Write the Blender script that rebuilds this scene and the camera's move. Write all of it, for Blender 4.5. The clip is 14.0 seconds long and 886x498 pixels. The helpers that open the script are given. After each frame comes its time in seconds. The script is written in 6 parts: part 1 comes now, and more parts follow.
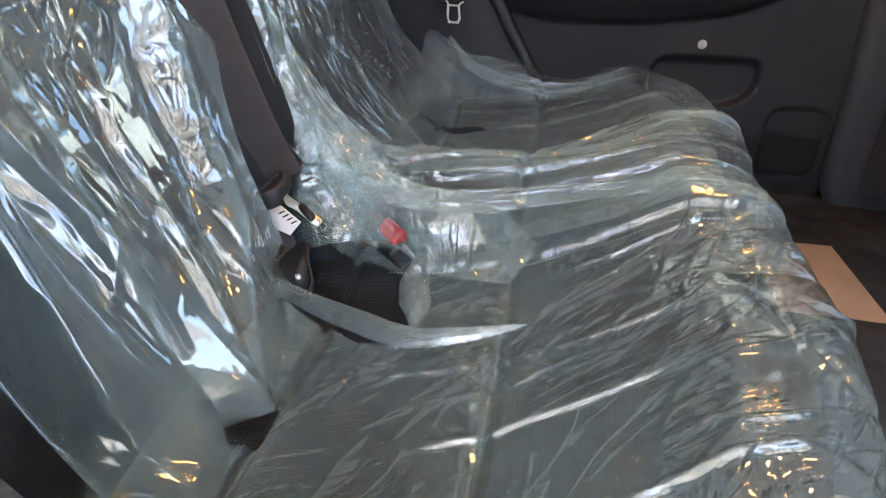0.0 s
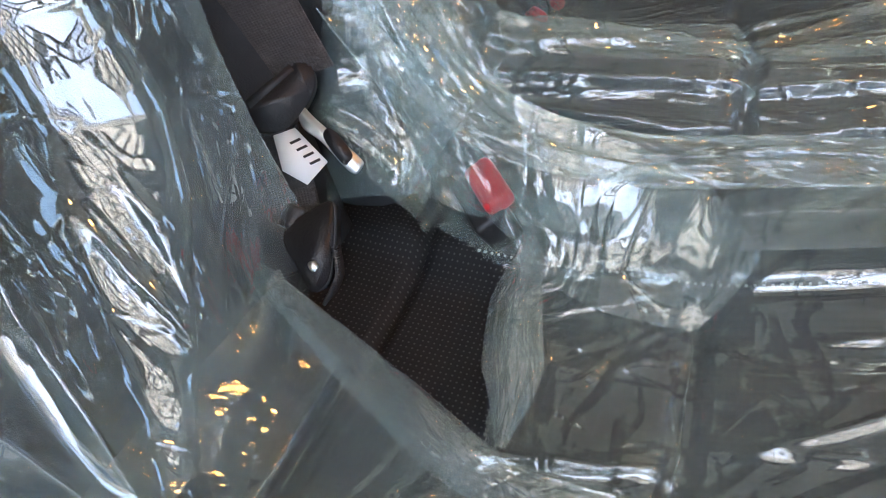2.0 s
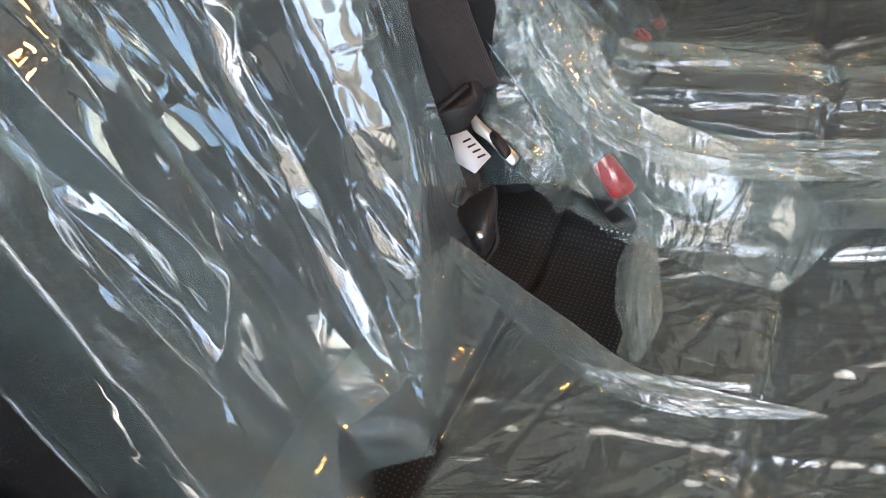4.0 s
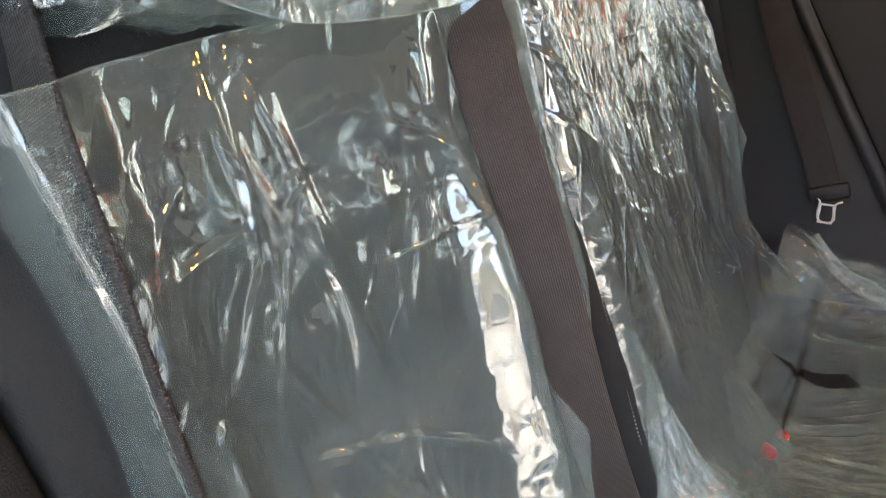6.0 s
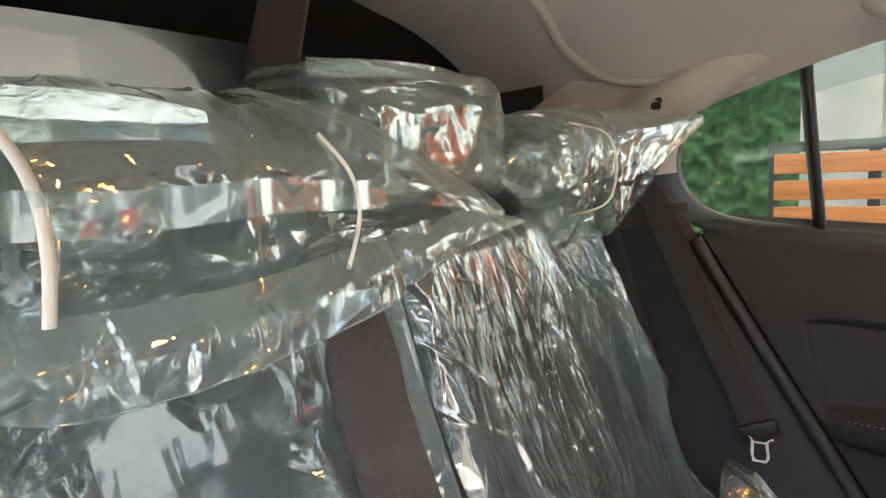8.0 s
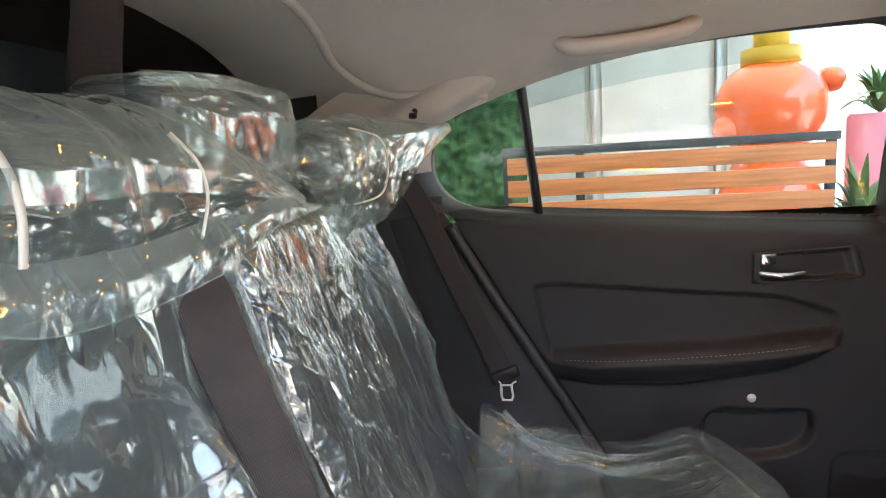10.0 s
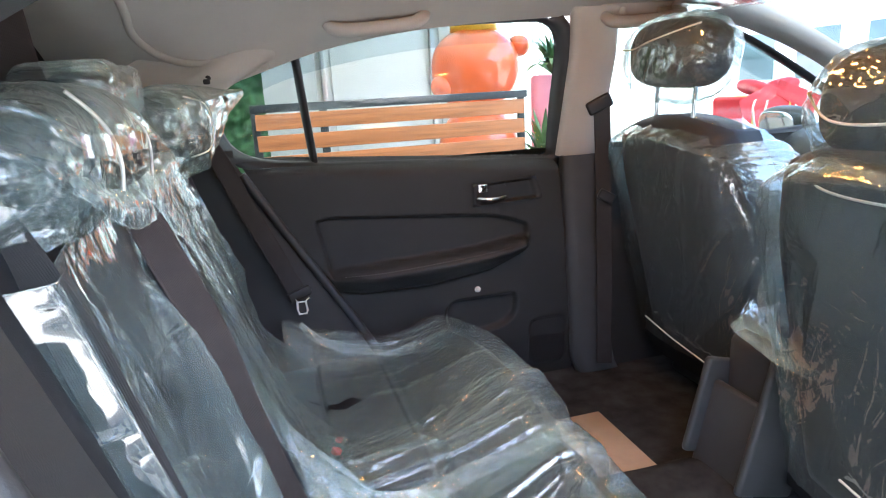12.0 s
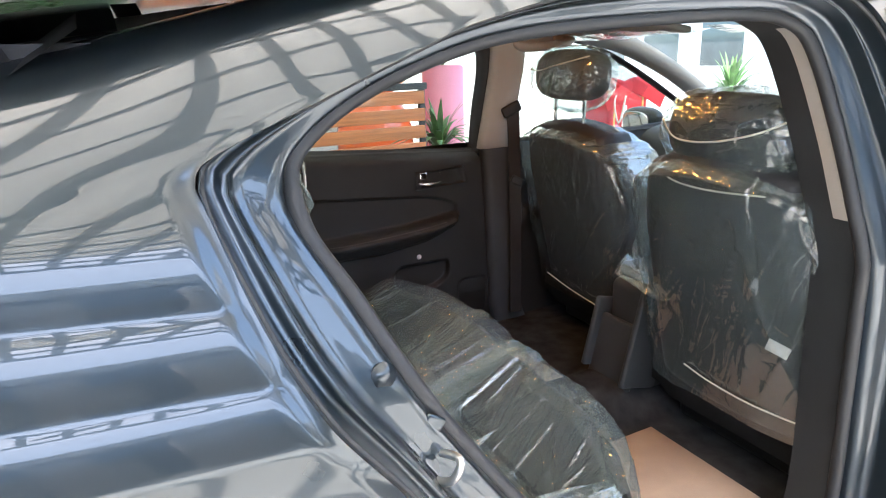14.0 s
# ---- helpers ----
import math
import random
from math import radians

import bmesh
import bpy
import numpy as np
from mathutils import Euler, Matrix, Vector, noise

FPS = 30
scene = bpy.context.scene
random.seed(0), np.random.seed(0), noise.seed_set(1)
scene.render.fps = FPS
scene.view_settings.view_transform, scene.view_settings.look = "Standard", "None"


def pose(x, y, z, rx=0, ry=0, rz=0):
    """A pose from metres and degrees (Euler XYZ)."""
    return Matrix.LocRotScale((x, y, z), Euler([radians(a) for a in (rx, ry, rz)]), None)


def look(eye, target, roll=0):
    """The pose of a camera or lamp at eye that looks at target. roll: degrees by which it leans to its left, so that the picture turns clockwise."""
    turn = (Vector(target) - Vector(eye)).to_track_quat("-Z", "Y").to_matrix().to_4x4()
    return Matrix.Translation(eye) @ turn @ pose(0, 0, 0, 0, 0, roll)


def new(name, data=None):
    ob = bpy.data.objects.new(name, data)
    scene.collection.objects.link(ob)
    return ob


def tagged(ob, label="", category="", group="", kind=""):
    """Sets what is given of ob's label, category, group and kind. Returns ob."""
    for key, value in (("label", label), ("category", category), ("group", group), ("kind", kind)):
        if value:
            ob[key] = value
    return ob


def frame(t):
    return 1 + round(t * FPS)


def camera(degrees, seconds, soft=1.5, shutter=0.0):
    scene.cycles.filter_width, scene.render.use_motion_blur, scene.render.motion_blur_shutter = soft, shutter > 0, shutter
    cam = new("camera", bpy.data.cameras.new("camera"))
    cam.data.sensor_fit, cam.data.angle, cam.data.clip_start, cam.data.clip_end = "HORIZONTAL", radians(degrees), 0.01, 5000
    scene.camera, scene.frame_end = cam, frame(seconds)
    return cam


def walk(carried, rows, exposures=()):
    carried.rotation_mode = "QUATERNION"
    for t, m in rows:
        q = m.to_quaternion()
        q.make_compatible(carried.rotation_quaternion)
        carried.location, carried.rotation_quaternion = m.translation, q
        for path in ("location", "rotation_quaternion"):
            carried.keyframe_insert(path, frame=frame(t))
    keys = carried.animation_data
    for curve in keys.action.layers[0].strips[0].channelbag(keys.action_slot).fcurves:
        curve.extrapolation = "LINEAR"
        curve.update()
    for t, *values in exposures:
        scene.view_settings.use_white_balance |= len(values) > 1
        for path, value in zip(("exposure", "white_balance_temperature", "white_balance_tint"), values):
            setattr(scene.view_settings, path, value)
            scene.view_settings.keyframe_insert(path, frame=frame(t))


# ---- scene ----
cam = camera(70.1, 14.0, 1.0)
PATH = [
    (0, (0.262, -0.753, 0.789), (-0.032, 0.994, -0.14), 1.3),
    (0.5, (0.256, -0.7, 0.786), (-0.049, 0.962, -0.283), 0.9),
    (1, (0.227, -0.577, 0.755), (-0.12, 1.008, -0.414), 0.8),
    (1.5, (0.186, -0.491, 0.74), (-0.231, 0.98, -0.548), 1.1),
    (2, (0.184, -0.44, 0.726), (-0.319, 0.9, -0.671), 1.0),
    (2.2, (0.187, -0.416, 0.728), (-0.336, 0.859, -0.721), 0.5),
    (4.3, (0.152, -0.577, 0.831), (-0.585, 0.686, -0.532), -3.6),
    (4.5, (0.139, -0.589, 0.87), (-0.653, 0.688, -0.451), -4.1),
    (5, (0.115, -0.618, 0.954), (-0.775, 0.727, -0.228), -5.2),
    (5.5, (0.128, -0.61, 1.032), (-0.881, 0.778, 0.005), -3.8),
    (6, (0.097, -0.592, 1.074), (-0.972, 0.859, 0.207), -3.7),
    (6.5, (0.07, -0.573, 1.101), (-1.045, 0.923, 0.38), -3.6),
    (7, (0.061, -0.539, 1.116), (-1.08, 1.001, 0.545), -3.5),
    (7.5, (0.072, -0.508, 1.127), (-1.067, 1.076, 0.688), -3.2),
    (8, (0.097, -0.51, 1.137), (-0.891, 1.205, 0.844), -3.3),
    (8.5, (0.107, -0.511, 1.137), (-0.711, 1.295, 0.875), -3.6),
    (9, (0.112, -0.526, 1.137), (-0.564, 1.338, 0.869), -3.7),
    (9.2, (0.116, -0.539, 1.136), (-0.465, 1.356, 0.863), -3.7),
    (11.3, (0.065, -0.923, 1.126), (0.248, 1.025, 0.712), -3.1),
    (11.5, (0.044, -0.948, 1.132), (0.341, 0.98, 0.687), -3.2),
    (12, (-0.015, -1.009, 1.16), (0.504, 0.857, 0.659), -3.1),
    (12.5, (-0.099, -1.086, 1.197), (0.558, 0.728, 0.669), -2.8),
    (13, (-0.172, -1.192, 1.243), (0.616, 0.563, 0.696), -2.5),
    (13.5, (-0.267, -1.325, 1.253), (0.586, 0.391, 0.68), -2.4),
    (14, (-0.389, -1.336, 1.276), (0.489, 0.364, 0.693), -1.7),
]
walk(cam, [(t, look(eye, target, roll)) for t, eye, target, roll in PATH], [(0.0, 3.6, 6250, 10), (2.2, 3.55, 6150, 10), (4.3, 3.6, 6700, 10), (6.0, 3.8, 6900, 10), (9.2, 3.65, 6750, 10), (11.5, 3.8, 5750, 9), (12.5, 3.8, 5850, 9), (13.2, 3.65, 6100, 10), (14.0, 3.25, 6300, 10)])

# ---- world and light ----
world = bpy.data.worlds.new("sky")
scene.world = world
world.use_nodes = True
wn, wl = world.node_tree.nodes, world.node_tree.links
sky = wn.new("ShaderNodeTexSky")
sky.sky_type, sky.sun_disc = "NISHITA", False
sky.sun_elevation, sky.sun_rotation = radians(60), radians(180)
sky.altitude, sky.air_density, sky.dust_density = 20, 1.0, 2.5
wl.new(sky.outputs[0], wn["Background"].inputs[0])
wn["Background"].inputs[1].default_value = 0.14
sun = new("sun", bpy.data.lights.new("sun", "SUN"))
sun.data.energy, sun.data.angle, sun.data.color = 3.5, radians(0.5), (1.0, 0.95, 0.88)
sun.matrix_world = look((0, 0, 0), (0.06, 0.5, -0.866))

# ---- materials ----


def material(name, colour, rough=0.5, metal=0.0, vary=0.15, scale=6.0, grain=0.0, grain_scale=400.0, spec=0.5, coat=0.0, stretch=(1, 1, 1)):
    """A principled surface: broad stains, fine grain in colour and relief."""
    m = bpy.data.materials.new(name)
    m.use_nodes = True
    n, l = m.node_tree.nodes, m.node_tree.links
    b = n["Principled BSDF"]
    b.inputs["Roughness"].default_value, b.inputs["Metallic"].default_value = rough, metal
    b.inputs["Specular IOR Level"].default_value, b.inputs["Coat Weight"].default_value = spec, coat
    co = n.new("ShaderNodeTexCoord")
    mp = n.new("ShaderNodeMapping")
    mp.inputs["Scale"].default_value = stretch
    l.new(co.outputs["Object"], mp.inputs[0])
    big = n.new("ShaderNodeTexNoise")
    big.inputs["Scale"].default_value, big.inputs["Detail"].default_value = scale, 6
    l.new(mp.outputs[0], big.inputs["Vector"])
    ramp = n.new("ShaderNodeMapRange")
    ramp.inputs["From Min"].default_value, ramp.inputs["From Max"].default_value = 0.3, 0.7
    ramp.inputs["To Min"].default_value, ramp.inputs["To Max"].default_value = 1 - vary, 1 + vary
    l.new(big.outputs["Fac"], ramp.inputs["Value"])
    mul = n.new("ShaderNodeVectorMath")
    mul.operation = "SCALE"
    mul.inputs[0].default_value = colour
    l.new(ramp.outputs[0], mul.inputs["Scale"])
    l.new(mul.outputs[0], b.inputs["Base Color"])
    rr = n.new("ShaderNodeMapRange")
    rr.inputs["To Min"].default_value, rr.inputs["To Max"].default_value = max(rough - 0.08, 0.02), min(rough + 0.08, 1)
    l.new(big.outputs["Fac"], rr.inputs["Value"])
    l.new(rr.outputs[0], b.inputs["Roughness"])
    if grain:
        fine = n.new("ShaderNodeTexNoise")
        fine.inputs["Scale"].default_value, fine.inputs["Detail"].default_value = grain_scale, 2
        l.new(mp.outputs[0], fine.inputs["Vector"])
        bump = n.new("ShaderNodeBump")
        bump.inputs["Strength"].default_value, bump.inputs["Distance"].default_value = grain, 0.001
        l.new(fine.outputs["Fac"], bump.inputs["Height"])
        l.new(bump.outputs[0], b.inputs["Normal"])
    return m


def perforated(name, colour, rough):
    """Seat cloth with rows of fine pale dots."""
    m = material(name, colour, rough, vary=0.2, scale=9, spec=0.25)
    n, l = m.node_tree.nodes, m.node_tree.links
    b, co = n["Principled BSDF"], n["Texture Coordinate"]
    vo = n.new("ShaderNodeTexVoronoi")
    vo.voronoi_dimensions = "2D"
    vo.inputs["Scale"].default_value, vo.inputs["Randomness"].default_value = 260, 0.1
    l.new(co.outputs["Object"], vo.inputs["Vector"])
    dot = n.new("ShaderNodeMapRange")
    dot.inputs["From Min"].default_value, dot.inputs["From Max"].default_value = 0.13, 0.2
    dot.inputs["To Min"].default_value, dot.inputs["To Max"].default_value = 1.0, 0.0
    l.new(vo.outputs["Distance"], dot.inputs["Value"])
    mix = n.new("ShaderNodeMix")
    mix.data_type = "RGBA"
    l.new(dot.outputs[0], mix.inputs["Factor"])
    l.new(n["Vector Math"].outputs[0], mix.inputs["A"])
    mix.inputs["B"].default_value = (0.055, 0.058, 0.056, 1)
    l.new(mix.outputs["Result"], b.inputs["Base Color"])
    bump = n.new("ShaderNodeBump")
    bump.inputs["Strength"].default_value, bump.inputs["Distance"].default_value = 0.5, 0.0006
    l.new(vo.outputs["Distance"], bump.inputs["Height"])
    l.new(bump.outputs[0], b.inputs["Normal"])
    return m


def film_material(name, veil=0.1, tint=(0.92, 0.965, 0.96), rough=0.03, gloss=1.0, crinkle=1.0, folds=(55, 4), cross=(34, 12), taut=(0.4, 0.62)):
    """Clear polythene: mostly see-through, glossy by Fresnel, creased along its folds and across them, faintly milky.
    folds, cross: creases per metre across and along the sheet's own directions (its UV, in metres); taut: where the noise of slackness begins and is full."""
    m = bpy.data.materials.new(name)
    m.use_nodes = True
    n, l = m.node_tree.nodes, m.node_tree.links
    n.remove(n["Principled BSDF"])
    co = n.new("ShaderNodeTexCoord")

    def calc(op, x, y=None, z=None, clamp=False):
        v = n.new("ShaderNodeMath")
        v.operation, v.use_clamp = op, clamp
        for k, q in enumerate((x, y, z)):
            if isinstance(q, (int, float)):
                v.inputs[k].default_value = q
            elif q is not None:
                l.new(q, v.inputs[k])
        return v.outputs[0]

    def span(x, a, b, c, d):
        v = n.new("ShaderNodeMapRange")
        for k, q in zip(("From Min", "From Max", "To Min", "To Max"), (a, b, c, d)):
            v.inputs[k].default_value = q
        l.new(x, v.inputs["Value"])
        return v.outputs[0]

    def vec(op, x, y, z=None):
        v = n.new("ShaderNodeVectorMath")
        v.operation = op
        for k, q in enumerate((x, y, z)):
            if isinstance(q, tuple):
                v.inputs[k].default_value = q
            elif q is not None:
                l.new(q, v.inputs[k])
        return v.outputs[0]

    def noise(at, scale, detail, flat=False):
        t = n.new("ShaderNodeTexNoise")
        t.noise_dimensions = "2D" if flat else "3D"
        t.inputs["Scale"].default_value, t.inputs["Detail"].default_value = scale, detail
        l.new(at, t.inputs["Vector"])
        return t

    # the sheet's own directions, slightly bent
    bend = vec("SUBTRACT", noise(co.outputs["UV"], 9, 1, True).outputs["Color"], (0.5, 0.5, 0.5))
    flat = vec("MULTIPLY_ADD", bend, (0.02, 0.02, 0.0), co.outputs["UV"])

    def laid(angle, across, along):
        r, q = n.new("ShaderNodeMapping"), n.new("ShaderNodeMapping")
        r.inputs["Rotation"].default_value = (0, 0, angle)
        q.inputs["Scale"].default_value = (across, along, 1)
        q.inputs["Location"].default_value = (angle * 37 + across, along * 3.7, 0)
        l.new(flat, r.inputs[0]), l.new(r.outputs[0], q.inputs[0])
        return q.outputs[0]

    def creases(angle, across, along, high, mask=None, width=0.07, facets=0.25):
        """Long creases: narrow rounded ridges between flat or slightly leaning faces."""
        d = calc("ABSOLUTE", calc("SUBTRACT", noise(laid(angle, across, along), 1.0, 1.0, True).outputs["Fac"], 0.5))
        ridge = n.new("ShaderNodeMapRange")
        ridge.interpolation_type = "SMOOTHSTEP"
        ridge.inputs["From Max"].default_value, ridge.inputs["To Max"].default_value = width, width * 0.75
        l.new(d, ridge.inputs["Value"])
        d = calc("MULTIPLY", calc("MULTIPLY_ADD", d, facets, ridge.outputs[0]), -high * crinkle)
        return calc("MULTIPLY", d, mask) if mask else d

    slack = noise(co.outputs["Object"], 8, 2).outputs["Color"]
    parts = n.new("ShaderNodeSeparateColor")
    l.new(slack, parts.inputs[0])
    patch = span(parts.outputs[0], taut[0], taut[1], 0.05, 1.0)
    patch2 = span(parts.outputs[1], taut[0], taut[1], 0.0, 1.0)
    patch3 = span(parts.outputs[2], taut[0] + 0.04, taut[1] + 0.02, 0.0, 1.0)
    f, g = folds
    height = creases(0.0, f, g, 0.5 / f, patch)
    height = calc("ADD", height, creases(0.07, f * 2.3, g * 1.6, 0.1 / f, patch, 0.09))
    height = calc("ADD", height, creases(0.75, cross[0], cross[1], 0.45 / cross[0], patch2, 0.04))
    height = calc("ADD", height, creases(-0.6, cross[0] * 1.3, cross[1], 0.35 / cross[0], patch3, 0.04))
    height = calc("ADD", height, creases(0.4, cross[0] * 3.0, cross[1] * 2.6, 0.09 / cross[0], patch2, 0.08))
    height = calc("ADD", height, creases(1.35, cross[0] * 2.6, cross[1] * 2.0, 0.09 / cross[0], patch3, 0.08))
    bump = n.new("ShaderNodeBump")
    bump.inputs["Strength"].default_value, bump.inputs["Distance"].default_value = 1.0, 1.0
    l.new(height, bump.inputs["Height"])
    # small facets in the slack patches, each leaning its own way
    net = n.new("ShaderNodeTexVoronoi")
    net.voronoi_dimensions = "2D"
    net.inputs["Scale"].default_value = 1.0
    l.new(laid(0.3, f * 1.6, cross[1] * 2.6), net.inputs["Vector"])
    lean = vec("MULTIPLY", vec("SUBTRACT", net.outputs["Color"], (0.5, 0.5, 0.5)), (0.09 * crinkle,) * 3)
    sc = n.new("ShaderNodeVectorMath")
    sc.operation = "SCALE"
    l.new(lean, sc.inputs[0]), l.new(patch, sc.inputs["Scale"])
    face = vec("NORMALIZE", vec("ADD", bump.outputs[0], sc.outputs[0]), None)
    clear = n.new("ShaderNodeBsdfTransparent")
    clear.inputs[0].default_value = (*tint, 1)
    milk = n.new("ShaderNodeBsdfDiffuse")
    milk.inputs[0].default_value = (0.53, 0.68, 0.68, 1)
    l.new(face, milk.inputs["Normal"])
    back = n.new("ShaderNodeBsdfTranslucent")
    back.inputs[0].default_value = (0.53, 0.68, 0.68, 1)
    both = n.new("ShaderNodeMixShader")
    l.new(milk.outputs[0], both.inputs[1]), l.new(back.outputs[0], both.inputs[2])
    # milkiness: uneven, and whitened along worn creases
    amount = span(noise(co.outputs["Object"], 22, 4).outputs["Fac"], 0.35, 0.7, veil * 0.85, veil * 1.15)
    worn = calc("ABSOLUTE", calc("SUBTRACT", noise(laid(0.2, f * 0.6, g * 1.5), 1.0, 2.0, True).outputs["Fac"], 0.5))
    white = calc("MULTIPLY_ADD", span(worn, 0.003, 0.014, 0.06, 0.0), patch, amount, True)
    body = n.new("ShaderNodeMixShader")
    l.new(white, body.inputs[0]), l.new(clear.outputs[0], body.inputs[1]), l.new(both.outputs[0], body.inputs[2])
    shine = n.new("ShaderNodeBsdfGlossy")
    shine.inputs["Roughness"].default_value, shine.inputs[0].default_value = rough, (1.0, 1.0, 0.97, 1)
    l.new(face, shine.inputs["Normal"])
    fr = n.new("ShaderNodeLayerWeight")
    fr.inputs["Blend"].default_value = 0.5
    l.new(face, fr.inputs["Normal"])
    rise = calc("POWER", fr.outputs["Facing"], 3.5)
    amp = calc("MULTIPLY_ADD", rise, 0.6 * gloss, 0.1 * gloss, True)
    out = n.new("ShaderNodeMixShader")
    l.new(amp, out.inputs[0]), l.new(body.outputs[0], out.inputs[1]), l.new(shine.outputs[0], out.inputs[2])
    l.new(out.outputs[0], n["Material Output"].inputs[0])
    return m


def glass_material(name, tint):
    m = bpy.data.materials.new(name)
    m.use_nodes = True
    n, l = m.node_tree.nodes, m.node_tree.links
    n.remove(n["Principled BSDF"])
    clear, shine, fr, mix = n.new("ShaderNodeBsdfTransparent"), n.new("ShaderNodeBsdfGlossy"), n.new("ShaderNodeLayerWeight"), n.new("ShaderNodeMixShader")
    clear.inputs[0].default_value, shine.inputs["Roughness"].default_value = (*tint, 1), 0.01
    rise, amp = n.new("ShaderNodeMath"), n.new("ShaderNodeMath")
    rise.operation, rise.inputs[1].default_value = "POWER", 5.0
    amp.operation, amp.inputs[1].default_value, amp.inputs[2].default_value = "MULTIPLY_ADD", 0.85, 0.04
    l.new(fr.outputs["Facing"], rise.inputs[0]), l.new(rise.outputs[0], amp.inputs[0])
    l.new(amp.outputs[0], mix.inputs[0]), l.new(clear.outputs[0], mix.inputs[1]), l.new(shine.outputs[0], mix.inputs[2])
    l.new(mix.outputs[0], n["Material Output"].inputs[0])
    return m


def webbing_material(name, colour):
    m = material(name, colour, 0.7, vary=0.12, scale=30, spec=0.3)
    n, l = m.node_tree.nodes, m.node_tree.links
    wave = n.new("ShaderNodeTexWave")
    wave.wave_type, wave.bands_direction = "BANDS", "X"
    wave.inputs["Scale"].default_value, wave.inputs["Distortion"].default_value = 170, 0.2
    l.new(n["Texture Coordinate"].outputs["UV"], wave.inputs["Vector"])
    fine = n.new("ShaderNodeTexWave")
    fine.bands_direction = "Y"
    fine.inputs["Scale"].default_value = 220
    l.new(n["Texture Coordinate"].outputs["UV"], fine.inputs["Vector"])
    add = n.new("ShaderNodeMath")
    add.operation = "ADD"
    l.new(wave.outputs["Fac"], add.inputs[0]), l.new(fine.outputs["Fac"], add.inputs[1])
    bump = n.new("ShaderNodeBump")
    bump.inputs["Strength"].default_value, bump.inputs["Distance"].default_value = 0.45, 0.0006
    l.new(add.outputs[0], bump.inputs["Height"])
    l.new(bump.outputs[0], n["Principled BSDF"].inputs["Normal"])
    return m


def paint_material(name):
    m = material(name, (0.035, 0.05, 0.062), 0.3, 0.75, 0.05, 3, 0.05, 2500, 0.6, 1.0)
    m.node_tree.nodes["Principled BSDF"].inputs["Coat Roughness"].default_value = 0.02
    m.node_tree.nodes["Principled BSDF"].inputs["Coat IOR"].default_value = 1.55
    return m


def glow_material(name, colour, strength):
    m = bpy.data.materials.new(name)
    m.use_nodes = True
    b = m.node_tree.nodes["Principled BSDF"]
    b.inputs["Emission Color"].default_value, b.inputs["Emission Strength"].default_value = (*colour, 1), strength
    b.inputs["Base Color"].default_value = (*colour, 1)
    return m


CLOTH = material("dark_seat_cloth", (0.022, 0.024, 0.026), 0.75, vary=0.2, scale=10, grain=0.5, grain_scale=900, spec=0.25)
DOTTED = perforated("perforated_seat_cloth", (0.014, 0.015, 0.017), 0.7)
LEATHER = material("dark_leatherette", (0.03, 0.032, 0.034), 0.6, vary=0.15, scale=12, grain=0.4, grain_scale=500, spec=0.4)
TRIM = material("charcoal_trim", (0.024, 0.026, 0.027), 0.55, vary=0.12, scale=7, grain=0.5, grain_scale=700, spec=0.4)
# the charcoal trim again, lightened to put lens haze into its colour
TRIM_HAZED = material("haze_lightened_charcoal", (0.052, 0.056, 0.058), 0.5, vary=0.12, scale=7, grain=0.5, grain_scale=700, spec=0.4)
BLACK = material("black_plastic", (0.012, 0.012, 0.013), 0.45, vary=0.15, scale=14, grain=0.3, grain_scale=600)
RUBBER = material("rubber_seal", (0.03, 0.032, 0.034), 0.5, vary=0.15, scale=20, grain=0.2, spec=0.5)
CARPET = material("black_carpet", (0.04, 0.041, 0.042), 0.95, vary=0.4, scale=18, grain=1.0, grain_scale=900, spec=0.1)
LINING = material("beige_roof_lining", (0.41, 0.395, 0.355), 0.9, vary=0.06, scale=5, grain=0.4, grain_scale=900, spec=0.15)
BEIGE = material("beige_trim", (0.4, 0.375, 0.335), 0.6, vary=0.06, scale=5, grain=0.25, grain_scale=700, spec=0.35)


def translucent(name, colour):
    """Thin sheeting that lets daylight through."""
    m = material(name, colour, 0.7, vary=0.06, scale=1.5)
    n, l = m.node_tree.nodes, m.node_tree.links
    tr, mix = n.new("ShaderNodeBsdfTranslucent"), n.new("ShaderNodeMixShader")
    tr.inputs[0].default_value, mix.inputs[0].default_value = (*colour, 1), 0.45
    l.new(n["Principled BSDF"].outputs[0], mix.inputs[1]), l.new(tr.outputs[0], mix.inputs[2])
    l.new(mix.outputs[0], n["Material Output"].inputs[0])
    return m


FILM = film_material("clear_plastic_film", 0.23, rough=0.02, gloss=1.5, folds=(46, 1.3), cross=(14, 4), taut=(0.36, 0.6))
FILM_BACK = film_material("stiff_back_film", 0.27, rough=0.02, gloss=1.25, folds=(20, 2.2), cross=(15, 6), taut=(0.49, 0.67))
FILM_SEAT = film_material("clear_seat_film", 0.23, rough=0.02, gloss=1.2, folds=(30, 3), cross=(18, 7), taut=(0.46, 0.64))
FILM_FOLDED = film_material("folded_seat_film", 0.23, rough=0.025, gloss=1.0, crinkle=1.15, folds=(42, 2.2), cross=(20, 7), taut=(0.3, 0.5))
FILM_BAG = film_material("milky_plastic_bag", 0.16, rough=0.02, gloss=1.5, folds=(30, 9), cross=(30, 14), taut=(0.32, 0.52))
FILM_SMOOTH = film_material("loose_plastic_film", 0.15, rough=0.025, gloss=1.4, crinkle=0.65, folds=(20, 2), cross=(14, 5), taut=(0.42, 0.62))
FILM_LOOSE = film_material("loose_bag_film", 0.19, rough=0.02, gloss=1.4, crinkle=0.8, folds=(16, 5), cross=(16, 8), taut=(0.47, 0.64))
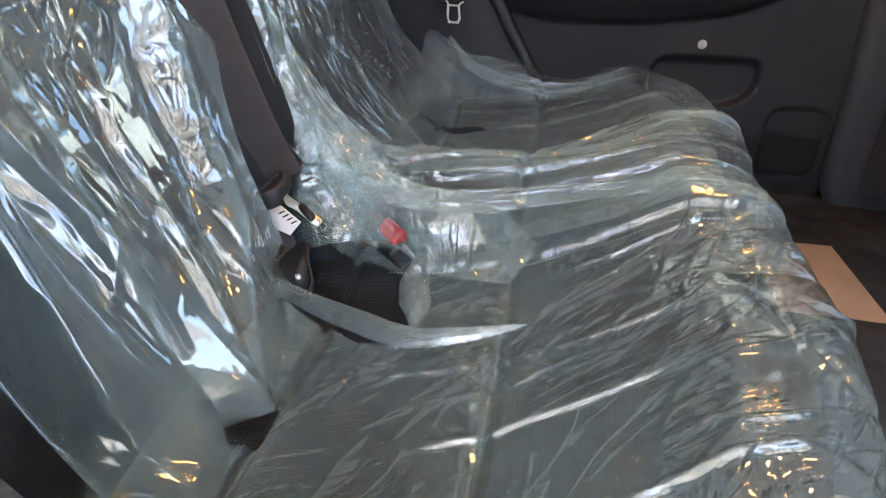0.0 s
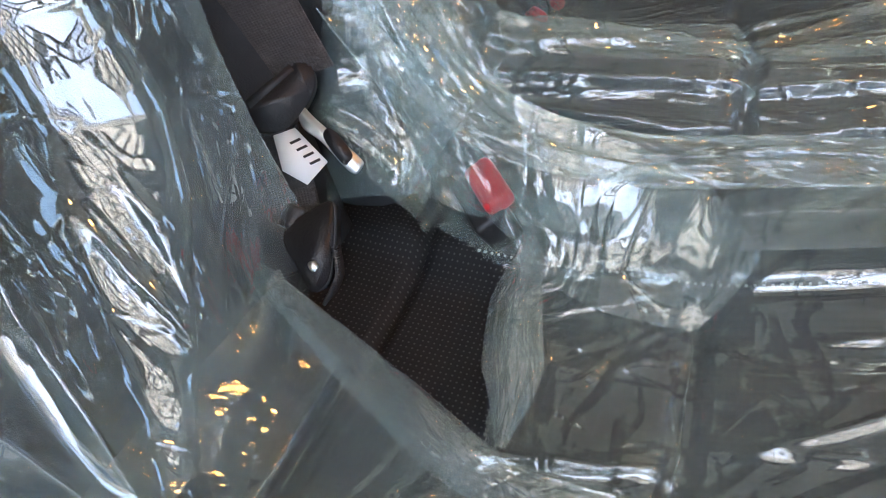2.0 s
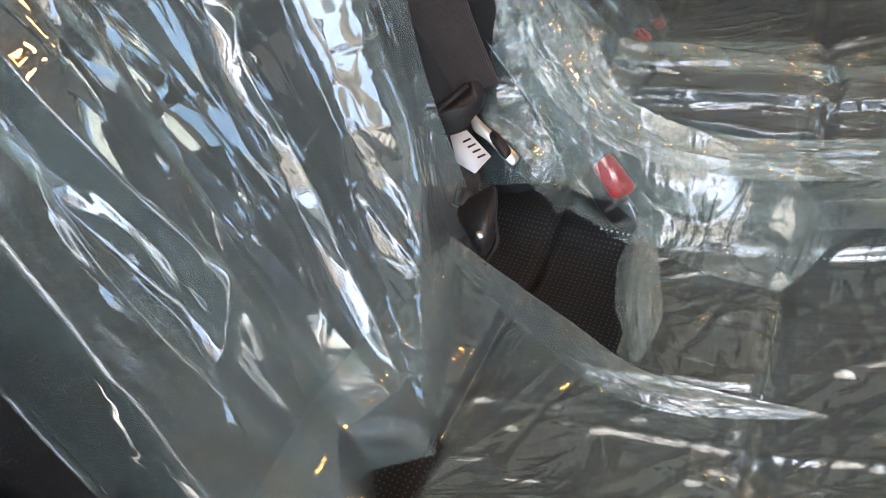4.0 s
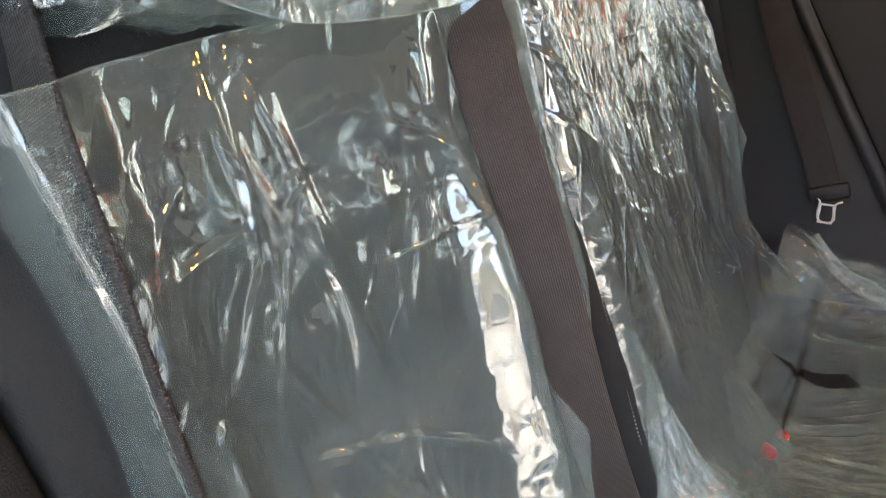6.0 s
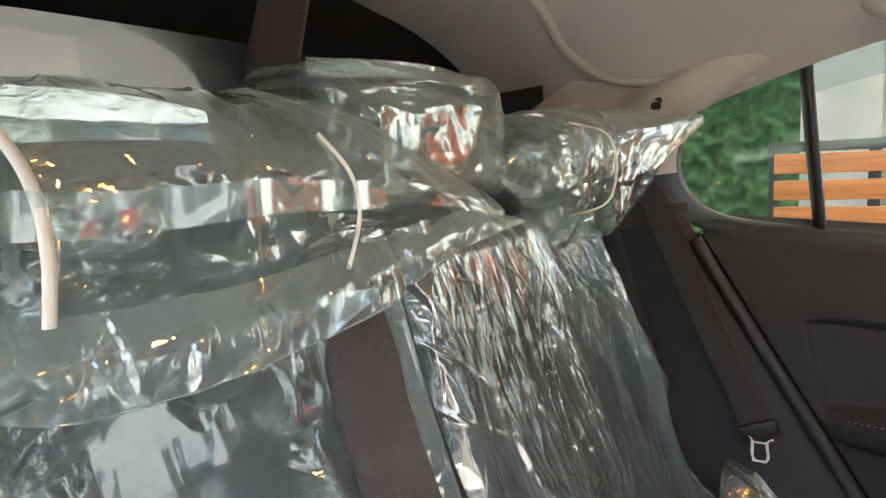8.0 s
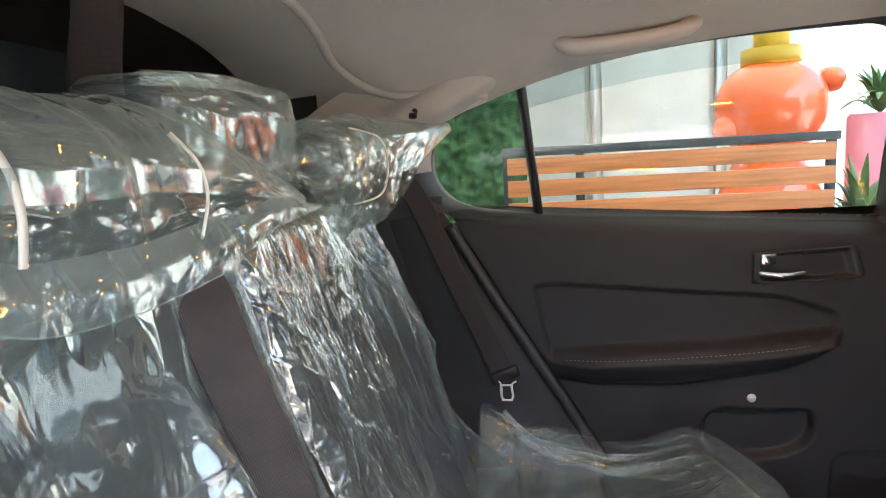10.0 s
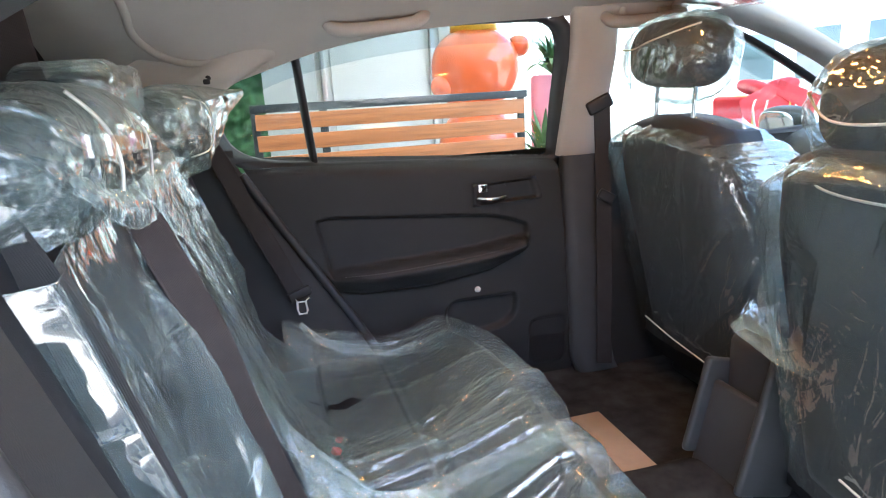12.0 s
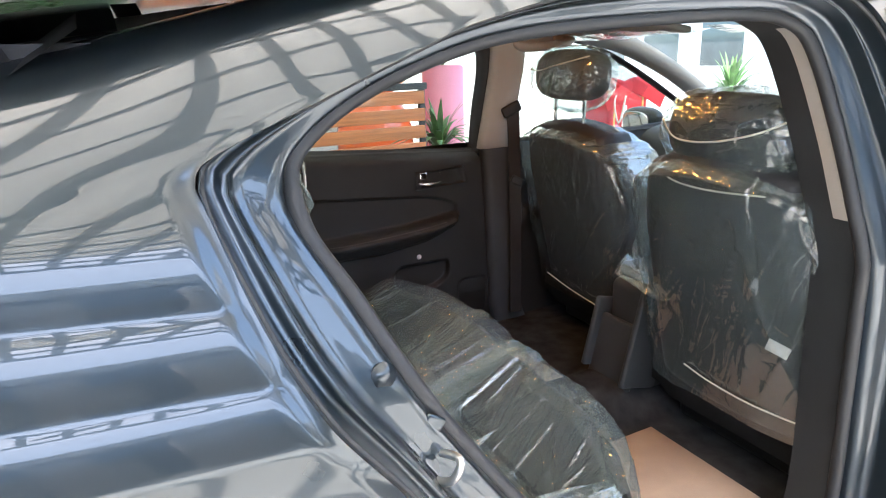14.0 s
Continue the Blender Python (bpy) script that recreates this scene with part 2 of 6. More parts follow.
FILM_WHITE_LOOSE = film_material("milky_bag_end", 0.28, rough=0.03, gloss=1.3, crinkle=0.7, folds=(20, 8), cross=(18, 9), taut=(0.44, 0.62))
FILM_WHITE = film_material("doubled_white_film", 0.28, rough=0.04, gloss=1.6, folds=(50, 8), cross=(40, 16), taut=(0.34, 0.55))
GLASS = glass_material("window_glass", (0.82, 0.88, 0.86))
TINT = glass_material("smoky_visor", (0.72, 0.8, 0.84))
PAINT = paint_material("dark_metallic_paint")
CHROME = material("chrome", (0.8, 0.8, 0.8), 0.08, 1.0, 0.05, 20)
STEEL = material("brushed_steel", (0.6, 0.6, 0.58), 0.3, 1.0, 0.1, 30)
WEB = webbing_material("dark_webbing", (0.035, 0.034, 0.034))
WEB_BROWN = webbing_material("brown_grey_webbing", (0.055, 0.046, 0.044))
RED = material("red_plastic", (0.62, 0.02, 0.025), 0.35, vary=0.06)
WHITE = material("white_label", (0.75, 0.75, 0.73), 0.6, vary=0.05)
CORD = material("white_elastic_cord", (0.62, 0.6, 0.52), 0.7, vary=0.1, scale=40)
INK = material("black_ink", (0.02, 0.02, 0.02), 0.6, vary=0.05)
CARD = material("brown_paper_mat", (0.5, 0.37, 0.27), 0.85, vary=0.08, scale=12, grain=0.5, grain_scale=300, spec=0.2)
THREAD = material("grey_stitching", (0.3, 0.31, 0.3), 0.8, vary=0.1, scale=60)

# ---- builders ----


def thing(name, label, category, group="", kind="", at=(0, 0, 0)):
    e = new(name)
    e.location = at
    e.empty_display_size = 0.05
    return tagged(e, label, category, group, kind)


def part(name, bm, mat, parent, label="", smooth=True):
    """One bmesh, or one mesh, as one object under its thing or part."""
    if isinstance(bm, bmesh.types.BMesh):
        me = bpy.data.meshes.new(name)
        bm.to_mesh(me)
        bm.free()
    else:
        me = bm
    if mat and not me.materials:
        me.materials.append(mat)
    if smooth:
        me.shade_smooth()
    ob = new(name, me)
    if parent:
        ob.parent = parent
        up = parent
        off = Vector((0, 0, 0))
        while up:
            off += up.location
            up = up.parent
        ob.location = -off
    return tagged(ob, label) if label else ob


def grid_mesh(name, p, closed_u=False, keep=None, uv=None):
    """A mesh from an array of points, rows u by columns v; keep: which quads stay."""
    p = np.asarray(p, float)
    nu, nv = p.shape[:2]
    i = np.arange(nu if closed_u else nu - 1)[:, None]
    j = np.arange(nv - 1)[None]
    a, b = i * nv + j, ((i + 1) % nu) * nv + j
    f = np.stack([a, b, b + 1, a + 1], -1).reshape(-1, 4)
    if keep is not None:
        f = f[keep.reshape(-1)]
    me = bpy.data.meshes.new(name)
    me.vertices.add(nu * nv)
    me.vertices.foreach_set("co", p.reshape(-1))
    me.loops.add(len(f) * 4)
    me.polygons.add(len(f))
    me.loops.foreach_set("vertex_index", f.reshape(-1).astype(np.int32))
    me.polygons.foreach_set("loop_start", np.arange(0, len(f) * 4, 4, dtype=np.int32))
    if uv is not None:
        lay = me.uv_layers.new(name="UVMap")
        lay.data.foreach_set("uv", np.asarray(uv, float).reshape(-1, 2)[f.reshape(-1)].reshape(-1))
    me.update(calc_edges=True)
    me.validate()
    return me


def spline(points, n, closed=False):
    """n points along a Catmull-Rom curve through the points, evenly spaced."""
    p = np.asarray(points, float)
    k = len(p)
    out = []
    for s in range(k if closed else k - 1):
        a, b, c, d = (p[(s + o) % k] if closed else p[min(max(s + o, 0), k - 1)] for o in (-1, 0, 1, 2))
        t = np.linspace(0, 1, 24, endpoint=False)[:, None]
        out.append(0.5 * (2 * b + (c - a) * t + (2 * a - 5 * b + 4 * c - d) * t**2 + (3 * b - a - 3 * c + d) * t**3))
    out = np.concatenate(out + [p[:1] if closed else p[-1:]])
    length = np.r_[0, np.cumsum(np.linalg.norm(np.diff(out, axis=0), axis=1))]
    at = np.linspace(0, length[-1], n + 1)[:-1] if closed else np.linspace(0, length[-1], n)
    return np.stack([np.interp(at, length, out[:, c]) for c in range(p.shape[1])], -1)


def tube(points, radius, sides=10, n=0, closed=False, flat=1.0):
    """A round or flattened bar along a curve, with closed ends."""
    p = spline(points, n or 12 * len(points), closed)
    t = (np.roll(p, -1, 0) - np.roll(p, 1, 0)) if closed else np.gradient(p, axis=0)
    t /= np.linalg.norm(t, axis=1, keepdims=True) + 1e-9
    ref = np.array([0.13, 0.21, 0.97]) if abs(t[:, 2]).mean() < 0.85 else np.array([0.97, 0.2, 0.1])
    s = np.cross(t, ref)
    s /= np.linalg.norm(s, axis=1, keepdims=True) + 1e-9
    q = np.cross(s, t)
    a = np.linspace(0, 2 * np.pi, sides + 1)
    r = np.full(len(p), radius) if np.isscalar(radius) else np.interp(np.linspace(0, 1, len(p)), np.linspace(0, 1, len(radius)), radius)
    ring = p[:, None] + r[:, None, None] * (np.cos(a)[None, :, None] * s[:, None] + flat * np.sin(a)[None, :, None] * q[:, None])
    if not closed:
        ring = np.concatenate([np.repeat(p[:1, None], sides + 1, 1), ring, np.repeat(p[-1:, None], sides + 1, 1)])
    me = grid_mesh("tube", ring, closed)
    weld(me)
    return me


def weld(me, d=1e-5):
    bm = bmesh.new()
    bm.from_mesh(me)
    bmesh.ops.remove_doubles(bm, verts=bm.verts, dist=d)
    bmesh.ops.recalc_face_normals(bm, faces=bm.faces)
    bm.to_mesh(me)
    bm.free()


def ribbon(points, widths, across, thick=0.0012, n=60, twist=None):
    """A band of webbing along a curve; across: its width direction at each point."""
    p = spline(points, n)
    w = spline(across, n)
    t = np.gradient(p, axis=0)
    t /= np.linalg.norm(t, axis=1, keepdims=True)
    w = w - (w * t).sum(1, keepdims=True) * t
    w /= np.linalg.norm(w, axis=1, keepdims=True)
    nn = np.cross(t, w)
    half = np.interp(np.linspace(0, 1, n), np.linspace(0, 1, len(widths)), widths)[:, None] / 2
    c = [(-1, 0), (-0.98, 1), (-0.8, 1.15), (0, 1), (0.8, 1.15), (0.98, 1), (1, 0), (0.98, -1), (0, -1), (-0.98, -1), (-1, 0)]
    rows = np.stack([p + a * half * w + b * thick * nn for a, b in c], 1)
    length = np.r_[0, np.cumsum(np.linalg.norm(np.diff(p, axis=0), axis=1))]
    uv = np.stack([np.stack([np.full(n, a * half[:, 0]), length], -1) for a, b in c], 1)
    return grid_mesh("band", rows, uv=uv)


def box(size, at=(0, 0, 0), bevel=0.004, seg=3, turn=None, taper=None):
    """A block with rounded edges."""
    bm = bmesh.new()
    bmesh.ops.create_cube(bm, size=1)
    for v in bm.verts:
        v.co = Vector((v.co.x * size[0], v.co.y * size[1], v.co.z * size[2]))
        if taper and v.co.z > 0:
            v.co.x *= taper[0]
            v.co.y *= taper[1]
    if bevel:
        bmesh.ops.bevel(bm, geom=bm.edges[:], offset=bevel, segments=seg, profile=0.5, affect="EDGES")
    m = Matrix.Translation(at) @ (turn or Matrix.Identity(4))
    bm.transform(m)
    return bm


def join(*bms):
    out = bmesh.new()
    for b in bms:
        if isinstance(b, bmesh.types.BMesh):
            me = bpy.data.meshes.new("t")
            b.to_mesh(me)
            b.free()
        else:
            me = b
        out.from_mesh(me)
        bpy.data.meshes.remove(me)
    return out


def disc(radius, depth, at, axis, sides=32, bevel=0.0):
    bm = bmesh.new()
    bmesh.ops.create_cone(bm, cap_ends=True, segments=sides, radius1=radius, radius2=radius, depth=depth)
    if bevel:
        bmesh.ops.bevel(bm, geom=[e for e in bm.edges if len(e.link_faces) == 2 and e.calc_face_angle() > 0.8], offset=bevel, segments=2, affect="EDGES")
    bm.transform(Matrix.Translation(at) @ Vector(axis).to_track_quat("Z", "Y").to_matrix().to_4x4())
    return bm


TABLE = {}


def vnoise(x, y, seed):
    """Smooth noise from 0 to 1 on arrays."""
    if seed not in TABLE:
        TABLE[seed] = np.random.RandomState(seed).rand(257, 257)
    tab = TABLE[seed]
    xi, yi = np.floor(x).astype(int), np.floor(y).astype(int)
    fx, fy = x - xi, y - yi
    fx, fy = fx * fx * fx * (fx * (fx * 6 - 15) + 10), fy * fy * fy * (fy * (fy * 6 - 15) + 10)
    a, b = tab[xi % 256, yi % 256], tab[(xi + 1) % 256, yi % 256]
    c, d = tab[xi % 256, (yi + 1) % 256], tab[(xi + 1) % 256, (yi + 1) % 256]
    return (a * (1 - fx) + b * fx) * (1 - fy) + (c * (1 - fx) + d * fx) * fy


def crease(x, y, seed):
    """Noise with sharp ridges, as in creased film."""
    wx, wy = x + 0.9 * vnoise(x * 0.6 + 7, y * 0.6 + 3, seed + 1), y + 0.9 * vnoise(x * 0.6 + 31, y * 0.6 + 17, seed + 2)
    return 1 - np.abs(2 * vnoise(wx, wy, seed) - 1)


def smooth(a, b, x):
    t = np.clip((x - a) / (b - a), 0, 1)
    return t * t * (3 - 2 * t)


def normals(p):
    n = np.cross(np.gradient(p, axis=0), np.gradient(p, axis=1))
    return n / (np.linalg.norm(n, axis=-1, keepdims=True) + 1e-12)


def facet(x, y, seed):
    """Noise of flat facets with sharp creases between them, from 0 to 1."""
    if seed not in TABLE:
        TABLE[seed] = np.random.RandomState(seed).rand(257, 257)
    tab = TABLE[seed]
    s0 = (x + y) * 0.36603
    xi, yi = np.floor(x + s0).astype(int), np.floor(y + s0).astype(int)
    fx, fy = x + s0 - xi, y + s0 - yi
    a, c = tab[xi % 256, yi % 256], tab[(xi + 1) % 256, (yi + 1) % 256]
    d, e = tab[(xi + 1) % 256, yi % 256], tab[xi % 256, (yi + 1) % 256]
    return np.where(fx > fy, a + (d - a) * fx + (c - d) * fy, a + (e - a) * fy + (c - e) * fx)


SLACK = 0.35


def wrinkled(p, u, v, seed, long=(10, 2.2, 0.012), cross=(9, 9, 0.008), small=(34, 22, 0.003), flip=1, turn=0.0, folds=(), lines=()):
    """Displaces a sheet along its normals: broad billows, sharp pleats along one way, crumpled facets."""
    ca, sa = math.cos(turn), math.sin(turn)
    a, b = u * ca + v * sa, v * ca - u * sa
    wa = a + 0.05 * (vnoise(a * 7, b * 7, seed + 50) - 0.5)
    h = long[2] * 1.1 * (vnoise(wa * long[0] * 0.6, b * long[1] * 0.8, seed + 3) - 0.5)
    h += long[2] * 0.9 * (crease(wa * long[0], b * long[1], seed) ** 4 - 0.2) * smooth(0.25, 0.6, vnoise(a * 5, b * 3, seed + 41))
    h += cross[2] * (facet(a * cross[0] + 0.3 * b, b * cross[1] - 0.4 * a, seed + 10) - 0.5)
    mask = smooth(0.35, 0.75, vnoise(a * 7, b * 6, seed + 30))
    h += small[2] * (facet(a * small[0] + 3, b * small[1] - a * 9, seed + 20) - 0.5) * (0.15 + 1.3 * mask)
    h += small[2] * 0.7 * (crease(a * small[0] * 0.8, b * small[1] * 0.5, seed + 22) ** 5) * mask
    h *= SLACK
    if folds:
        h += 0.6 * pleats(u, v, seed + 60, folds)
    # single folds: from, to, half width, height, and how far the fold widens on its way (0: even)
    for u0, v0, u1, v1, wd, hi, *cone in lines:
        ln = math.hypot(u1 - u0, v1 - v0)
        du, dv = (u1 - u0) / ln, (v1 - v0) / ln
        along, off = (u - u0) * du + (v - v0) * dv, np.abs((u - u0) * dv - (v - v0) * du + 0.004 * (vnoise(u * 30, v * 30, seed + 77) - 0.5))
        if cone:
            grow = 0.15 + 0.85 * np.clip(along / ln, 0, 1)
            h += hi * grow * np.clip(1 - off / (wd * grow), 0, 1) * smooth(0, 0.05 * ln, along) * smooth(ln, 0.55 * ln, along)
        else:
            h += hi * np.clip(1 - off / wd, 0, 1) ** 1.5 * smooth(0, 0.25 * ln, along) * smooth(ln, 0.75 * ln, along)
    return p + flip * h[..., None] * normals(p)


def pleats(u, v, seed, groups):
    """Height of many sharp narrow folds. A group: count, centre box (u0, u1, v0, v1), mean angle, spread, lengths, widths, height; angle 0 runs along v."""
    rnd = np.random.RandomState(seed)
    h = np.zeros_like(u)
    for count, area, angle, spread, lengths, widths, high in groups:
        for _ in range(count):
            cu, cv = rnd.uniform(area[0], area[1]), rnd.uniform(area[2], area[3])
            an, ln = angle + rnd.normal(0, spread), rnd.uniform(*lengths) / 2
            wd, hi, bend, sg = rnd.uniform(*widths), high * rnd.uniform(0.4, 1.2), rnd.normal(0, 0.5), rnd.choice([1, 1, -1])
            du, dv = u - cu, v - cv
            s_ = dv * math.cos(an) + du * math.sin(an)
            d_ = np.abs(du * math.cos(an) - dv * math.sin(an) - bend * s_ * s_ / ln * 0.3)
            near = (np.abs(s_) < ln) & (d_ < wd)
            h[near] += sg * hi * ((1 - d_[near] / wd) ** 1.4) * (1 - (s_[near] / ln) ** 2)
    return h


def pillow(top, us, vs, thick, r, axis, nu=60, nv=60):
    """A padded block: top(u, v) gives the face height along axis; edges rolled by r; flat behind."""
    u, v = np.meshgrid(np.linspace(*us, nu), np.linspace(*vs, nv), indexing="ij")
    d = np.minimum(np.minimum(u - us[0], us[1] - u), np.minimum(v - vs[0], vs[1] - v))
    dd = np.clip(d, 0, r)
    drop = r - np.sqrt(np.maximum(r * r - (r - dd) ** 2, 0))
    face = top(u, v) - drop
    base = np.full_like(face, 0) + top(u, v) - thick
    order = {"x": lambda h: np.stack([h, u, v], -1), "z": lambda h: np.stack([u, v, h], -1)}[axis]
    bm = join(grid_mesh("a", order(face)), grid_mesh("b", order(base)))
    n = nu * nv
    bm.verts.ensure_lookup_table()
    ring = [i * nv for i in range(nu)] + [(nu - 1) * nv + j for j in range(1, nv)] + [i * nv + nv - 1 for i in range(nu - 2, -1, -1)] + [j for j in range(nv - 2, 0, -1)]
    for k, i in enumerate(ring):
        j = ring[(k + 1) % len(ring)]
        bm.faces.new((bm.verts[i], bm.verts[j], bm.verts[n + j], bm.verts[n + i]))
    bmesh.ops.recalc_face_normals(bm, faces=bm.faces)
    return bm


def blob(size, at, power=2.6, turn=0.0, nu=48, nv=24, lumps=0.0, seed=5):
    """A rounded cushion shape."""
    a, b = np.meshgrid(np.linspace(0, 2 * np.pi, nu + 1), np.linspace(-np.pi / 2, np.pi / 2, nv), indexing="ij")
    sg = lambda x: np.sign(x) * np.abs(x) ** (2 / power)
    p = np.stack([sg(np.cos(b)) * sg(np.cos(a)) * size[0], sg(np.cos(b)) * sg(np.sin(a)) * size[1], sg(np.sin(b)) * size[2]], -1)
    if lumps:
        p *= (1 + lumps * (vnoise(p[..., 0] * 9 + p[..., 2] * 7, p[..., 1] * 9 + p[..., 2] * 3, seed) - 0.5))[..., None]
    c, s = math.cos(turn), math.sin(turn)
    p = np.stack([p[..., 0] * c - p[..., 2] * s, p[..., 1], p[..., 0] * s + p[..., 2] * c], -1) + np.array(at)
    me = grid_mesh("blob", p)
    weld(me)
    return me


def dashes(points, n, length, radius, wiggle=0.0):
    """A row of stitches along a curve."""
    p = spline(points, n * 2)
    return join(*[tube([p[2 * i], p[2 * i] + (p[2 * i + 1] - p[2 * i]) * length], radius, 5, 3) for i in range(n)])

# ---- the car: shell, doors and lining ----
SLOPE = 0.33


def side_y(z, base=0.765):
    """How far out the window plane stands at a height."""
    return base - SLOPE * (np.asarray(z, float) - 0.95)


car = thing("car", "dark metallic hatchback car with its rear doorway open", "car")
WINDOW = [(-0.02, 0.998), (0.128, 0.98), (0.45, 0.961), (0.795, 0.940), (0.822, 0.946), (0.826, 0.97), (0.818, 1.084), (0.815, 1.21), (0.802, 1.28), (0.77, 1.308), (0.719, 1.314), (0.484, 1.308), (0.286, 1.287), (0.09, 1.246), (-0.066, 1.185), (-0.096, 1.13), (-0.1, 1.076), (-0.076, 1.029)]


def outline(points, n, base=0.765, sign=1):
    q = spline(points, n, True)
    return np.stack([q[:, 0], sign * side_y(q[:, 1], base), q[:, 1]], -1)


def widened(p, d, dy=0.0):
    """The loop p in its x-z plane, moved outwards by d."""
    t = np.roll(p, -1, 0) - np.roll(p, 1, 0)
    n = np.stack([t[:, 2], 0 * t[:, 0], -t[:, 0]], -1)
    n /= np.linalg.norm(n, axis=1, keepdims=True)
    out = p + n * d
    if (np.ptp(out[:, 0]) < np.ptp(p[:, 0])) == (d > 0):
        out = p - n * d
    out[:, 1] += dy
    return out


def loft(rows, closed_u=False):
    """A skin over loops or lines, each an array of points."""
    return grid_mesh("skin", np.stack(rows, 1), closed_u)


def fill(p, thick=0.004):
    bm = bmesh.new()
    for off in (0, thick):
        vs = [bm.verts.new((q[0], q[1] + off, q[2])) for q in p]
        bm.faces.new(vs)
    n = len(p)
    bm.verts.ensure_lookup_table()
    for i in range(n):
        j = (i + 1) % n
        bm.faces.new((bm.verts[i], bm.verts[j], bm.verts[n + j], bm.verts[n + i]))
    bmesh.ops.triangulate(bm, faces=[f for f in bm.faces if len(f.verts) > 4])
    bmesh.ops.recalc_face_normals(bm, faces=bm.faces)
    return bm


def door_skin(x, z):
    """How far out the inner door panel stands (y), with its inset, armrest, pocket and speaker."""
    sill = 0.938 + (0.822 - x) * 0.0687
    y = 0.70 + 0.055 * smooth(sill - 0.05, sill + 0.005, z) ** 2 + 0.03 * smooth(0.4, 0.2, z)
    u = (x - 0.415) / 0.315
    top = 0.803 - 0.027 * u - 0.13 * np.clip(u - 0.55, 0, 1) ** 1.8 - 0.35 * np.clip(-u - 0.8, 0, 1) ** 2
    low = 0.674 + 0.014 * u + 0.03 * np.clip(u - 0.3, 0, 1) ** 1.5
    inset = smooth(top + 0.003, top - 0.006, z) * smooth(low - 0.01, low, z) * smooth(-1.0 + 0.3 * (0.83 - z) / 0.17 * 0.35, -0.965 + 0.3 * (0.83 - z) / 0.17 * 0.35, u) * smooth(1.0, 0.965, u)
    y += 0.016 * inset
    arm_low = 0.618 - 0.02 * np.clip(1 - np.abs(u), 0, 1) + 0.02 * u + 0.12 * np.clip(u - 0.55, 0, 1) ** 1.4 + 0.05 * np.clip(-u - 0.55, 0, 1)
    span = np.clip((z - arm_low) / (low - arm_low + 0.012), 0, 1)
    arm = smooth(arm_low - 0.002, arm_low + 0.012, z) * (0.35 + 0.65 * smooth(0, 0.75, span)) * smooth(low + 0.014, low + 0.004, z)
    y -= 0.058 * arm * smooth(-1.0, -0.55, u) * smooth(1.03, 0.9, u)
    px, pz = (x - 0.575) / 0.118, (z - 0.492) / 0.068
    r = np.sqrt(np.abs(px) ** 2.6 + np.abs(pz - 0.15 * px) ** 2.6)
    y += 0.024 * smooth(1.0, 0.86, r) * smooth(0.75, 0.45, pz)
    sx, sz = np.abs(x - 0.79) / 0.066, np.abs(z - 0.36) / 0.082
    y += 0.007 * smooth(1.0, 0.93, (sx**5 + sz**5) ** 0.2)
    return y + 0.0006 * (vnoise(x * 30, z * 30, 3) - 0.5)


def rear_edge(z):
    return np.interp(z, [0.18, 0.3, 0.42, 0.52, 0.626, 0.81, 0.995], [0.33, 0.3, 0.262, 0.207, 0.144, 0.034, -0.073])


def front_edge(z):
    return np.interp(z, [0.18, 0.21, 0.262, 0.93, 1.0], [0.80, 0.865, 0.887, 0.829, 0.823])


s, zz = np.meshgrid(np.linspace(0, 1, 170), np.linspace(0.18, 1, 150), indexing="ij")
xx = rear_edge(0.18 + (zz - 0.18)) * (1 - s) + front_edge(zz) * s
sill = np.minimum(zz, 0.938 + (0.822 - xx) * 0.0687 + 0.004)
door = part("rear_door", grid_mesh("door", np.stack([xx, door_skin(xx, sill), sill], -1)), TRIM, car, "charcoal moulded inner door panel with armrest")
part("armrest_stitching", dashes([(0.17 + 0.54 * k, 0.6435 + 0.03 * (abs(k - 0.5) * 2) ** 4, 0.662 + 0.025 * k + 0.012 * k**3) for k in np.linspace(0, 1, 9)], 60, 0.8, 0.0007), THREAD, door)
W_L = outline(WINDOW, 120)
part("window_pane", fill(W_L + np.array([0, 0.012, 0])), GLASS, door).visible_shadow = False
thin = np.where((W_L[:, 2] > 1.12) & (W_L[:, 0] < 0.77), 0.35, 1.0)[:, None]
step = np.where(thin < 1, 0.3, 1.0) * np.array([[0, -0.03, 0]])
wide1, wide2 = W_L + (widened(W_L, 0.034) - W_L) * thin + step, W_L + (widened(W_L, 0.03) - W_L) * thin + step * 1.2
part("window_frame", loft([wide1, wide2, widened(W_L, 0.006) + step, W_L + step * 0.2, W_L + np.array([0, 0.02, 0])], True), RUBBER, door, "black window surround")
top_edge = spline([(-0.05, 1.2), (0.09, 1.25), (0.286, 1.29), (0.484, 1.311), (0.719, 1.316), (0.8, 1.3), (0.822, 1.25)], 60)
drop = top_edge - np.array([0.0, 0.05]) - np.stack([0.02 * smooth(0.7, 0.82, top_edge[:, 0]), 0 * top_edge[:, 0]], -1)
part("rain_visor", loft([np.stack([q[:, 0], side_y(q[:, 1]) + o, q[:, 1]], -1) for q, o in ((top_edge, 0.03), (top_edge * 0.5 + drop * 0.5, 0.05), (drop, 0.055))]), TINT, door, "smoky window rain visor").visible_shadow = False
part("division_bar", tube([(0.094, side_y(1.25) - 0.004, 1.262), (0.108, side_y(1.12) - 0.004, 1.12), (0.124, side_y(0.97) - 0.004, 0.972)], 0.021, 8, 20, flat=0.5), BLACK, door, "black window division bar")
u, w = np.meshgrid(np.linspace(-1, 1, 60), np.linspace(-1, 1, 30), indexing="ij")
bez = (np.abs(u) ** 6 + np.abs(w) ** 6)
